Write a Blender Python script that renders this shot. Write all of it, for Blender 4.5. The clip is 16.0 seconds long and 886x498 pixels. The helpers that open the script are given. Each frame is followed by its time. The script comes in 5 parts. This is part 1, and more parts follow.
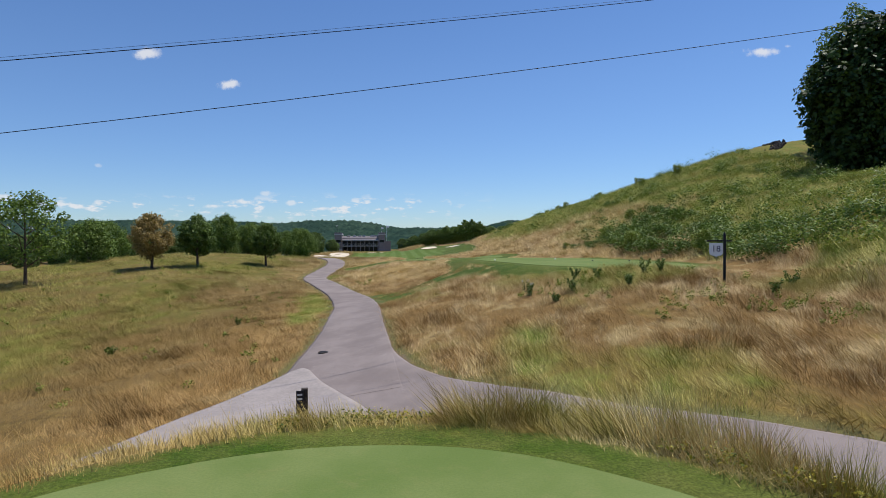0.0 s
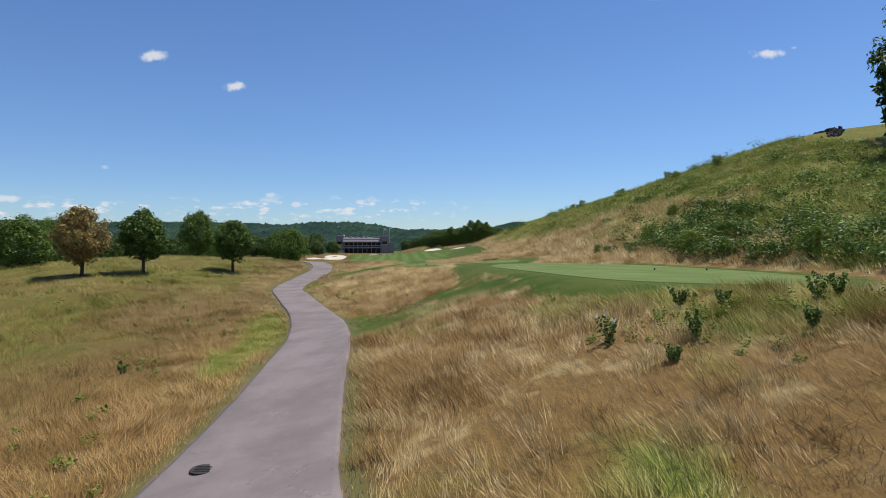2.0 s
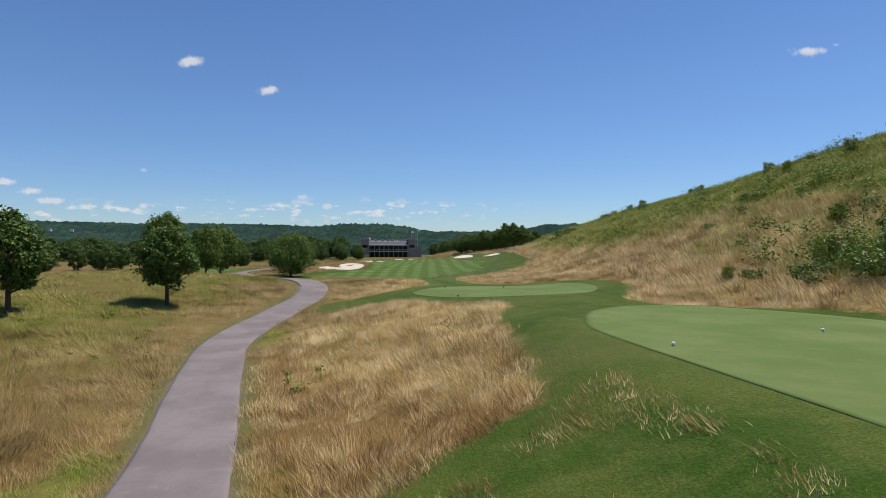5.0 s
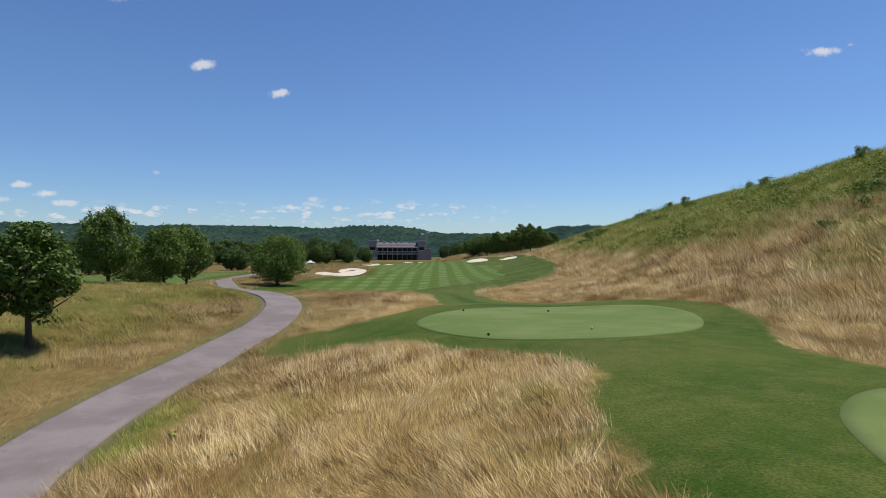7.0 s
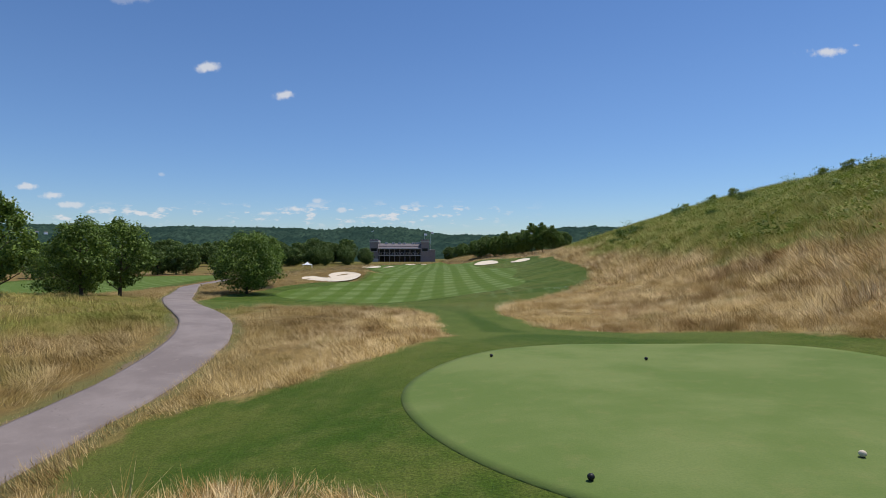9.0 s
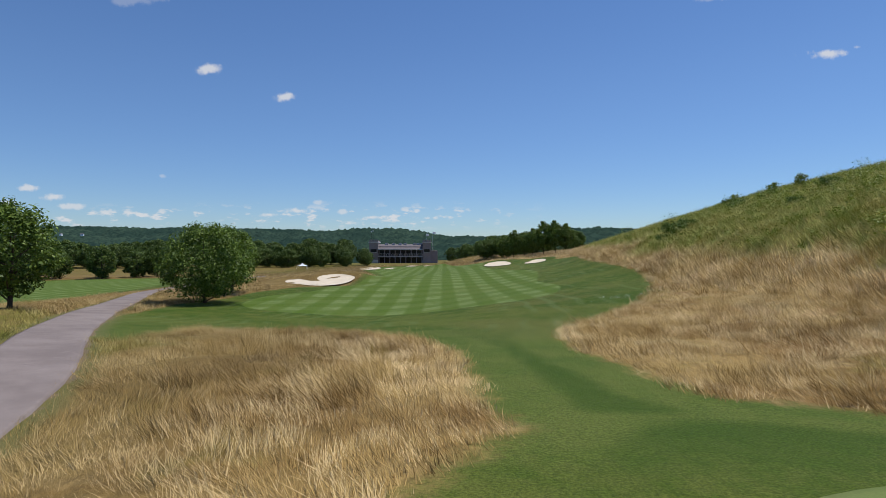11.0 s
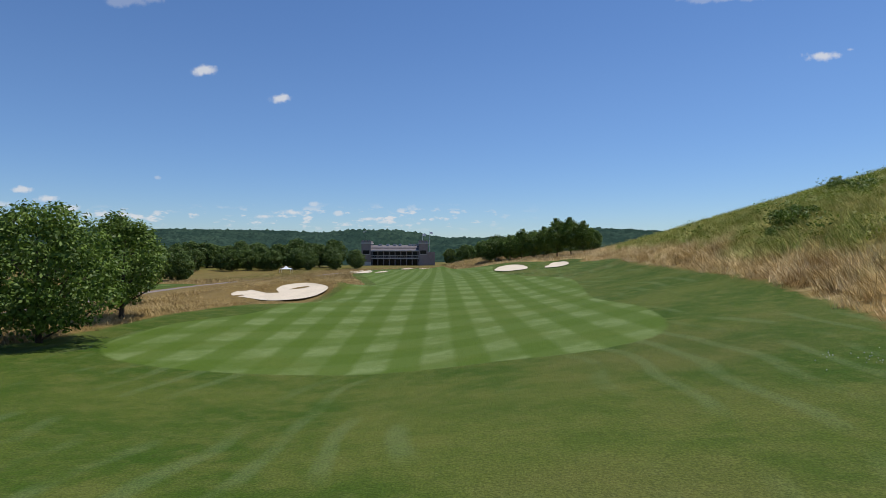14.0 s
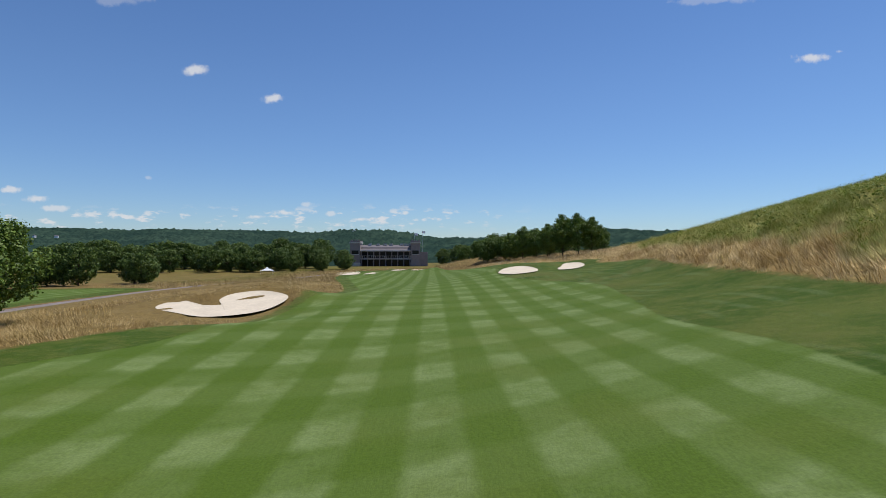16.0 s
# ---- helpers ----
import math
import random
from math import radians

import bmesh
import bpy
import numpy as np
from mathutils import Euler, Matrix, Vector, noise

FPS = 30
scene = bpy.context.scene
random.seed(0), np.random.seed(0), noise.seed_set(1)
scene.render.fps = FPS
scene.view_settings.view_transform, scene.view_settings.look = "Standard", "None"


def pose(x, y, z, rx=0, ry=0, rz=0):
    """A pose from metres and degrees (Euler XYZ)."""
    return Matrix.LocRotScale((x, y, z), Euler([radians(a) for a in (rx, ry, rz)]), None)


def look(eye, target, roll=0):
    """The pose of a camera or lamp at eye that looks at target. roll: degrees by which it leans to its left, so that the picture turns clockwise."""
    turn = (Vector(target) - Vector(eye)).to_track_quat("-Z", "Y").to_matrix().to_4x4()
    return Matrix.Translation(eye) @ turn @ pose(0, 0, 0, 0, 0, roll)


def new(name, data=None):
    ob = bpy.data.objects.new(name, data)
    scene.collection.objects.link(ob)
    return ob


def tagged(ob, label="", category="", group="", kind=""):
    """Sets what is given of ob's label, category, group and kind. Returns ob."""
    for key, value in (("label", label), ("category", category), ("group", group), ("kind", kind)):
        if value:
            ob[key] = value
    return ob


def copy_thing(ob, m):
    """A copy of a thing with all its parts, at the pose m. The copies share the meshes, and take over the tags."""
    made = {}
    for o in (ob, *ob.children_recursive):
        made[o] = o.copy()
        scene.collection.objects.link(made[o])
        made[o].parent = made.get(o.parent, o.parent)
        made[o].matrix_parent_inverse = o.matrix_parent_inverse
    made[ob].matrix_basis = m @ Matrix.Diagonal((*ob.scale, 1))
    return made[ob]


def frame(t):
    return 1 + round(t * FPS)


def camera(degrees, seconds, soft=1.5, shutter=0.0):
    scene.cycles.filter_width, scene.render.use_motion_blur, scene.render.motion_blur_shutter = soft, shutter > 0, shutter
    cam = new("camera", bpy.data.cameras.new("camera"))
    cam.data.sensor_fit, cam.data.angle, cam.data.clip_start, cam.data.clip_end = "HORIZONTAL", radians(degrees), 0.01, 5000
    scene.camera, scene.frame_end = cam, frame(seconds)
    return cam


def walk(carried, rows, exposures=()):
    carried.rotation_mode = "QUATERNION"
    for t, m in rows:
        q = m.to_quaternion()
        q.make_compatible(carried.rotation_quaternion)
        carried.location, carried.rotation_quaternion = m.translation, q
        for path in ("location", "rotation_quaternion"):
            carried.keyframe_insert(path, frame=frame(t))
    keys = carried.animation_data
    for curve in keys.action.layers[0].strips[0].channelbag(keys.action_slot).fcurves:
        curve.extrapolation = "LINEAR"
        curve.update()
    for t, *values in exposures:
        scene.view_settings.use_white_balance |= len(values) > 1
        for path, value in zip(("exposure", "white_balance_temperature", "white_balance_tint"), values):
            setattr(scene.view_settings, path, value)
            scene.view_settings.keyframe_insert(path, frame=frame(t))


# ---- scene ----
# a drone's level flight over the eighteenth hole: seconds, x, y, z, yaw, pitch, roll
cam = camera(75.4, 16.0, soft=0.75)
ROWS = [
    (0.0, 0.000, 0.000, 10.000, -0.000, -0.948, 0.217),
    (0.5, 0.005, 2.679, 9.938, 0.222, -0.891, 0.190),
    (1.0, -0.018, 5.429, 9.863, 0.329, -0.837, 0.170),
    (1.5, -0.030, 8.216, 9.860, 0.354, -0.796, 0.149),
    (2.0, -0.026, 11.081, 9.920, 0.465, -0.771, 0.126),
    (2.5, -0.070, 13.982, 10.076, 0.754, -0.731, 0.118),
    (3.0, -0.136, 16.906, 10.195, 1.648, -0.721, 0.083),
    (3.5, -0.236, 19.872, 10.337, 2.166, -0.712, 0.044),
    (4.0, -0.372, 22.905, 10.549, 2.610, -0.661, 0.001),
    (6.5, -1.715, 38.564, 10.994, 4.216, -0.451, -0.114),
    (7.0, -1.978, 41.768, 10.984, 4.394, -0.384, -0.093),
    (7.5, -2.243, 44.988, 10.980, 4.474, -0.329, -0.071),
    (8.0, -2.509, 48.214, 10.937, 4.567, -0.295, -0.063),
    (8.5, -2.807, 51.442, 10.884, 4.723, -0.269, -0.065),
    (11.0, -5.191, 67.116, 10.323, 4.866, -0.069, -0.093),
    (11.5, -5.620, 70.236, 10.299, 4.840, -0.031, -0.081),
    (12.0, -6.049, 73.357, 10.289, 4.822, 0.007, -0.084),
    (12.5, -6.463, 76.496, 10.280, 4.812, 0.022, -0.097),
    (13.0, -6.863, 79.666, 10.242, 4.619, 0.045, -0.104),
    (13.5, -7.213, 82.859, 10.204, 4.570, 0.064, -0.087),
    (14.0, -7.575, 86.114, 10.176, 4.466, 0.086, -0.049),
    (14.5, -7.882, 89.332, 10.135, 4.232, 0.101, -0.030),
    (15.0, -8.198, 92.557, 10.126, 4.095, 0.104, -0.013),
    (15.5, -8.487, 95.766, 10.086, 3.899, 0.115, -0.008),
    (16.0, -8.830, 99.000, 10.000, 3.730, 0.124, -0.014),
]
walk(cam, [(t, pose(x, y, z, 90 + pitch, roll, yaw)) for t, x, y, z, yaw, pitch, roll in ROWS],
     [(0.0, -0.03), (4.0, -0.13), (8.5, -0.19), (12.0, -0.24), (16.0, -0.20)])

# ---- world, sun ----
SUN = Vector((0.37, 0.30, 1.10)).normalized()
world = bpy.data.worlds.new("sky")
scene.world = world
world.use_nodes = True
sun_data = bpy.data.lights.new("sun", "SUN")
sun_data.energy, sun_data.angle, sun_data.color = 4.9, radians(0.53), (1.0, 0.955, 0.88)
sun = new("sun", sun_data)
sun.matrix_world = look(SUN * 400, (0, 0, 0))


class Graph:
    """Short hand for node trees."""

    def __init__(self, tree):
        self.tree, self.nodes, self.links = tree, tree.nodes, tree.links

    def add(self, kind):
        return self.nodes.new(kind)

    def put(self, socket, value):
        if isinstance(value, bpy.types.NodeSocket):
            self.links.new(value, socket)
        elif isinstance(value, (tuple, list)) and len(value) == 3 and socket.type == "RGBA":
            socket.default_value = (*value, 1)
        else:
            socket.default_value = value

    def math(self, op, a, b=0.0, c=0.0):
        n = self.add("ShaderNodeMath")
        n.operation = op
        for s, v in zip(n.inputs, (a, b, c)):
            self.put(s, v)
        return n.outputs[0]

    def vmath(self, op, a, b=(0, 0, 0)):
        n = self.add("ShaderNodeVectorMath")
        n.operation = op
        self.put(n.inputs[0], a)
        self.put(n.inputs[1], b)
        return n

    def ramp(self, x, a, b, lo=0.0, hi=1.0):
        n = self.add("ShaderNodeMapRange")
        n.interpolation_type = "SMOOTHSTEP"
        for s, v in zip(n.inputs[:5], (x, a, b, lo, hi)):
            self.put(s, v)
        return n.outputs[0]

    def mix(self, f, a, b):
        n = self.add("ShaderNodeMix")
        n.data_type = "RGBA"
        self.put(n.inputs[0], f)
        self.put(n.inputs[6], a)
        self.put(n.inputs[7], b)
        return n.outputs[2]

    def noise(self, where, scale, detail=4.0, rough=0.55, stretch=None):
        if stretch:
            where = self.vmath("MULTIPLY", where, stretch).outputs[0]
        n = self.add("ShaderNodeTexNoise")
        self.put(n.inputs["Vector"], where)
        n.inputs["Scale"].default_value, n.inputs["Detail"].default_value, n.inputs["Roughness"].default_value = scale, detail, rough
        return n.outputs["Fac"]

    def attr(self, name):
        n = self.add("ShaderNodeAttribute")
        n.attribute_name = name
        return n.outputs["Fac"]


def make_sky():
    g = Graph(world.node_tree)
    out = g.nodes["World Output"]
    back = g.nodes["Background"]
    sky = g.add("ShaderNodeTexSky")
    sky.sky_type, sky.sun_disc = "NISHITA", False
    sky.sun_elevation, sky.sun_rotation = math.asin(SUN.z), math.atan2(SUN.x, SUN.y)
    sky.altitude, sky.air_density, sky.dust_density, sky.ozone_density = 300.0, 1.0, 0.05, 2.0
    way = g.add("ShaderNodeTexCoord").outputs["Generated"]
    sep = g.add("ShaderNodeSeparateXYZ")
    g.put(sep.inputs[0], way)
    ahead = g.math("MAXIMUM", sep.outputs[1], 0.02)
    u, v = g.math("DIVIDE", sep.outputs[0], ahead), g.math("DIVIDE", sep.outputs[2], ahead)
    warp = g.noise(way, 26.0, 5.0, 0.62)
    fine = g.noise(way, 90.0, 4.0, 0.6)
    total = None
    # small fair-weather clouds: where they stand, half width, half height, thickness
    for cu, cv, w, h, thick in CLOUDS:
        du = g.math("DIVIDE", g.math("SUBTRACT", u, cu), w)
        dv = g.math("DIVIDE", g.math("SUBTRACT", v, cv), h)
        r = g.math("SQRT", g.math("ADD", g.math("MULTIPLY", du, du), g.math("MULTIPLY", dv, dv)))
        r = g.math("ADD", r, g.math("MULTIPLY", g.math("SUBTRACT", warp, 0.5), 3.0))
        r = g.math("ADD", r, g.math("MULTIPLY", g.math("SUBTRACT", fine, 0.5), 1.4))
        m = g.ramp(r, 1.15, 0.25, 0.0, thick)
        total = m if total is None else g.math("MAXIMUM", total, m)
    # a low bank of hazy cumulus over the ridge
    band = g.math("MULTIPLY", g.ramp(v, 0.03, 0.05), g.ramp(v, 0.085, 0.06))
    puffs = g.ramp(g.noise(g.vmath("MULTIPLY", way, (1.0, 1.0, 2.6)).outputs[0], 30.0, 4.0, 0.6), 0.54, 0.66)
    side = g.ramp(u, 0.12, -0.1)
    total = g.math("MAXIMUM", total, g.math("MULTIPLY", g.math("MULTIPLY", band, puffs), g.math("MULTIPLY", side, 0.85)))
    total = g.math("MULTIPLY", total, g.math("GREATER_THAN", sep.outputs[1], 0.03))
    deep = g.add("ShaderNodeHueSaturation")
    deep.inputs["Saturation"].default_value = 1.12
    g.put(deep.inputs["Color"], sky.outputs[0])
    cool = g.add("ShaderNodeMix")
    cool.data_type, cool.blend_type = "RGBA", "MULTIPLY"
    cool.inputs[0].default_value = 1.0
    g.put(cool.inputs[6], deep.outputs[0])
    cool.inputs[7].default_value = (0.87, 0.95, 1.14, 1)
    low = g.mix(g.ramp(sep.outputs[2], 0.0, 0.30), (0.74, 0.85, 0.96), (1.0, 1.0, 1.0))
    clear = g.add("ShaderNodeMix")
    clear.data_type, clear.blend_type = "RGBA", "MULTIPLY"
    clear.inputs[0].default_value = 1.0
    g.put(clear.inputs[6], cool.outputs[2])
    g.put(clear.inputs[7], low)
    tint = clear.outputs[2]
    g.put(back.inputs["Color"], g.mix(total, tint, (7.4, 7.5, 7.8)))
    back.inputs["Strength"].default_value = SKY
    g.links.new(back.outputs[0], out.inputs["Surface"])


SKY = 0.109
CLOUDS = [
    (-0.655, 0.456, 0.06, 0.010, 0.22), (0.39, 0.424, 0.07, 0.007, 0.25),
    (-0.512, 0.3260, 0.023, 0.0093, 0.81), (-0.372, 0.2710, 0.021, 0.0085, 0.81), (0.553, 0.3240, 0.036, 0.0085, 0.81),
    (0.600, 0.3330, 0.011, 0.0051, 0.51), (-0.346, 0.0665, 0.022, 0.0055, 0.81), (-0.400, 0.0600, 0.018, 0.0043, 0.77),
    (-0.310, 0.0810, 0.014, 0.0051, 0.51), (-0.865, 0.1110, 0.021, 0.0068, 0.77), (-0.810, 0.0940, 0.021, 0.0068, 0.77),
    (-0.775, 0.0770, 0.025, 0.0059, 0.68), (-0.900, 0.0840, 0.032, 0.0068, 0.51), (-0.265, 0.0640, 0.008, 0.0043, 0.59),
    (-0.210, 0.0550, 0.014, 0.0034, 0.68), (-0.185, 0.0490, 0.013, 0.0034, 0.59), (-0.600, 0.1310, 0.008, 0.0043, 0.34),
]
make_sky()

# ---- the lie of the land ----
# ground heights at cross sections of the hole: one row per station along y, one value per offset x
ACROSS = np.array((-60, -35, -22, -12, -4, 3, 9, 14), float)
ALONG = np.array((-15, 12, 28, 45, 62, 80, 105, 135, 180, 240), float)
LEVEL = np.array((
    (2.7, 3.7, 4.6, 5.3, 5.7, 4.8, 3.5, 3.3),
    (3.7, 3.9, 4.4, 5.0, 5.4, 6.2, 7.0, 7.3),
    (4.3, 4.7, 4.7, 5.4, 6.1, 7.7, 8.7, 8.2),
    (4.7, 6.4, 6.8, 6.2, 6.5, 8.3, 8.0, 8.2),
    (4.8, 7.8, 7.5, 6.3, 7.6, 8.0, 8.0, 8.2),
    (4.6, 8.1, 7.6, 7.3, 7.3, 7.4, 8.4, 8.8),
    (4.1, 6.3, 5.9, 5.7, 6.7, 7.6, 8.1, 9.1),
    (4.0, 5.9, 6.4, 6.2, 6.5, 7.7, 9.0, 9.6),
    (3.8, 5.2, 4.8, 6.4, 7.6, 7.8, 8.7, 9.6),
    (2.5, 3.6, 4.3, 5.4, 6.7, 7.9, 8.8, 9.6),
))
FOOT = np.array(((-40, 15), (15, 14), (30, 16.4), (45, 15.6), (57, 13), (64, 12.3), (78, 11), (95, 9), (105, 7.5), (120, 7), (143, 6.5), (175, 9), (210, 14), (260, 22)), float)
STEEP = np.array(((-40, .38), (45, .39), (60, .40), (75, .41), (90, .415), (105, .392), (120, .36), (150, .333), (180, .285), (210, .19), (250, .08)), float)
REACH = np.array(((58, 20), (66, 23), (88, 40), (100, 36), (112, 30)), float)


def soft(x, w):
    return w * np.logaddexp(0, np.clip(x / w, -60, 60))


def weights(knots, x):
    n = len(knots)
    unit = np.eye(n)
    slope = np.gradient(unit, knots, axis=0)
    x = np.clip(x, knots[0], knots[-1])
    i = np.clip(np.searchsorted(knots, x) - 1, 0, n - 2)
    h = knots[i + 1] - knots[i]
    t = (x - knots[i]) / h
    return ((2 * t**3 - 3 * t**2 + 1)[:, None] * unit[i] + ((t**3 - 2 * t**2 + t) * h)[:, None] * slope[i]
            + (3 * t**2 - 2 * t**3)[:, None] * unit[i + 1] + ((t**3 - t**2) * h)[:, None] * slope[i + 1])


def smooth(a, b, x):
    t = np.clip((x - a) / (b - a), 0, 1)
    return t * t * (3 - 2 * t)


def wobble(x, y, size, seed=0.0):
    """A cheap sum of waves, about -1 to 1."""
    a, b = x / size + seed, y / size - 1.7 * seed
    return (np.sin(a * 1.9 + 1.3 * np.sin(b * 1.1 + seed)) + np.sin(b * 2.3 + 1.1 * np.sin(a * 1.4)) + np.sin((a + b) * 1.37 + 2.0 * seed) + np.sin((a - b) * 3.1 + 0.7)) / 4


def inside(poly, x, y):
    """Signed distance to a closed outline: positive inside."""
    p = np.array(poly, float)
    q = np.roll(p, -1, axis=0)
    best = np.full(len(x), 1e9)
    odd = np.zeros(len(x), bool)
    for (ax, ay), (bx, by) in zip(p, q):
        dx, dy = bx - ax, by - ay
        t = np.clip(((x - ax) * dx + (y - ay) * dy) / (dx * dx + dy * dy), 0, 1)
        best = np.minimum(best, np.hypot(x - ax - t * dx, y - ay - t * dy))
        if ay != by:
            odd ^= ((ay > y) != (by > y)) & (x < dx * (y - ay) / dy + ax)
    return np.where(odd, best, -best)


def rounded(points, n=6, closed=True):
    """A smooth line through plan points."""
    p = [Vector(q) for q in points]
    m = len(p)
    out = []
    for i in range(m if closed else m - 1):
        a, b, c, d = (p[(i + k) % m] if closed else p[min(max(i + k, 0), m - 1)] for k in (-1, 0, 1, 2))
        for k in range(n):
            t = k / n
            out.append(0.5 * (2 * b + (c - a) * t + (2 * a - 5 * b + 4 * c - d) * t * t + (3 * b - a - 3 * c + d) * t**3))
    if not closed:
        out.append(p[-1])
    return [tuple(v) for v in out]


TEE_ONE = rounded([(2.6, 47.5), (3.6, 51.3), (5.8, 53.4), (8.6, 53.2), (11.3, 50.8), (13.0, 47.5), (14.0, 42), (14.4, 36), (13.8, 31), (11.3, 28.8), (8.5, 29), (6.2, 31), (5.2, 33.4), (4.5, 36.8), (3.6, 40.8), (2.7, 45)])


def lie(x, y):
    """Ground height of the plain ground at arrays x, y."""
    z = np.empty(len(x))
    for k in range(0, len(x), 60000):
        s = slice(k, k + 60000)
        z[s] = np.einsum("ni,nj,ij->n", weights(ALONG, y[s]), weights(ACROSS, np.minimum(x[s], 14.0)), LEVEL)
    far = smooth(240, 340, y)
    z = z * (1 - far) + 3.0 * far
    west = smooth(-60, -130, x)
    z = z * (1 - west) + 2.6 * west
    off = x - np.interp(y, FOOT[:, 0], FOOT[:, 1])
    rise = soft(off, 1.2)
    rise = rise - soft(rise - np.interp(y, REACH[:, 0], REACH[:, 1]), 4.0)
    z = z + np.interp(y, STEEP[:, 0], STEEP[:, 1]) * rise * (1 - smooth(260, 330, y))
    z = z - 14 * smooth(70, 200, x)
    # the levelled teeing ground at the hill's foot
    near = (np.abs(x - 8) < 14) & (np.abs(y - 41) < 22)
    if near.any():
        flat = smooth(-3.2, -0.2, inside(TEE_ONE, x[near], y[near]))
        z[near] = z[near] * (1 - flat) + (8.42 - 0.012 * (y[near] - 40)) * flat
    # the raised putting green behind the junction
    r = np.hypot((x + 0.6) / 6.6, (y - 0.6) / 8.4)
    rim = smooth(1.42, 0.98, r)
    z = z * (1 - rim) + 7.1 * rim
    return z


TEE_TWO = rounded([(-5.2, 67.5), (-4.6, 70.3), (-2.8, 73), (0.2, 74.6), (3.6, 74), (6.2, 71.4), (7.0, 67.3), (5.6, 63), (2.6, 60.6), (-0.7, 60.8), (-2.8, 62.2), (-4.4, 64.6)])
GREEN = rounded([(-5.4, 5.2), (-3.2, 7.4), (-0.6, 8.0), (1.8, 7.2), (4.0, 4.6), (4.4, 0), (3.0, -5), (-1, -7), (-4.8, -5), (-6.0, 0)])
MOWN_TEE = rounded([(0.4, 50.5), (0.7, 44), (0.6, 40.8), (-1, 39.7), (-2.4, 38.2), (-5.2, 38.6), (-3.6, 33), (-1.6, 32.9), (0.4, 34.5), (2.5, 33.5), (3.4, 31.4), (5.5, 28.6), (9, 27.6), (13.2, 28.4), (15.2, 33), (15.2, 41), (14.0, 48.5), (12.0, 53.6), (8.6, 55.8), (6.9, 58.6), (7.5, 62), (8.7, 65.5), (8.6, 70), (5.2, 75.5), (0.6, 78.4), (-2.4, 78.6), (-4.2, 77), (-6.6, 72.4), (-8.4, 69.3), (-11, 67.6), (-10.6, 64), (-6.8, 63.2), (-4.6, 62.1), (-3.4, 60.6), (-1.7, 59.8), (-0.3, 58.4), (0.9, 56), (0.3, 53)], 4)
MOWN_FAIR = rounded([(-4.2, 76.5), (-5.1, 79.3), (-5.6, 82), (-6.4, 85.5), (-8.2, 89), (-11.5, 90.8), (-15.9, 91.2), (-18, 88.8), (-17.6, 85), (-20.2, 87.4), (-23.5, 93), (-26.5, 100), (-28.4, 107.5), (-27.6, 112), (-27.6, 117), (-27.2, 121), (-25.2, 125), (-23.4, 129), (-22.2, 134), (-21.8, 141), (-22.4, 153), (-27, 175), (-36, 205), (-46, 245), (-47, 290), (-31, 286), (-17, 247), (-2, 212), (8.4, 186), (6.4, 176), (8, 160), (6.4, 143), (6.7, 126.4), (6.8, 117), (5.4, 107.5), (2.9, 99.8), (-0.3, 94.3), (-2.9, 89.6), (-2.8, 85), (-1.8, 82.2), (-1.2, 79.6), (0.6, 77)], 4)
FAIRWAY = rounded([(-24.6, 110.2), (-25.2, 117), (-22.6, 121.8), (-22.2, 127), (-21.9, 132.5), (-21.3, 138), (-21.2, 147), (-24, 170), (-32, 200), (-42, 240), (-43, 272), (-30, 282), (-13, 250), (-8, 205), (-7, 180), (-6, 163), (0.2, 148), (0.3, 136), (-0.6, 125), (0.4, 116), (-0.7, 108.8), (-3.9, 106.4), (-7.6, 106.6), (-13.6, 106.6), (-20.4, 106.8)], 5)
WEST_FAIR = rounded([(-46, 58), (-44, 90), (-47, 122), (-56, 152), (-60, 175), (-66, 192), (-110, 185), (-100, 130), (-80, 60)], 4)
VERGE = rounded([(-7.0, 29), (-6.8, 33), (-7.6, 37.5), (-8.8, 41), (-9.7, 40.5), (-9.0, 36), (-8.3, 32), (-7.6, 29)], 4)
PATH_LINE = [(-3.0, 15.5), (-3.4, 19), (-3.7, 22), (-4.1, 25.6), (-4.65, 30), (-5.25, 34), (-6.15, 37.8), (-7.48, 41.8), (-9.08, 45.8), (-10.68, 50), (-12.08, 54), (-12.98, 59), (-13.28, 65), (-13.28, 70.5), (-14.08, 75), (-15.78, 79), (-18.28, 82.8), (-21.38, 87.4), (-25, 93.2), (-29, 100), (-33, 108), (-37, 116), (-42, 126), (-49, 145), (-56, 175), (-60, 205), (-60, 230), (-54, 262)]
PATH_WIDE = [3.9, 3.6, 3.2, 2.8, 2.7, 2.5, 2.4] + [2.15] * 15 + [2.3] * 6
EAST_LINE = [(-3.4, 21.5), (-2.5, 18.0), (-1.2, 15.5), (0.3, 13.9), (1.6, 12.8), (3.25, 11.25), (5.6, 9.35), (8.6, 6.2), (12.4, 1.4), (15.4, -6)]
WEST_LINE = [(-3.9, 16.9), (-4.6, 14.6), (-6.3, 11.8), (-8.2, 7.5), (-9.6, 3)]
CONCRETE_PAD = rounded([(-4.75, 19.3), (-3.7, 17.3), (-2.7, 15.6), (-1.9, 14.2), (-1.6, 13.0), (-3.2, 11.6), (-5.2, 9.5), (-7.4, 6.2), (-9.4, 6.2), (-8.6, 10.5), (-7.6, 13.2), (-6.9, 14.9), (-6.2, 16.2), (-5.5, 17.8)], 3)
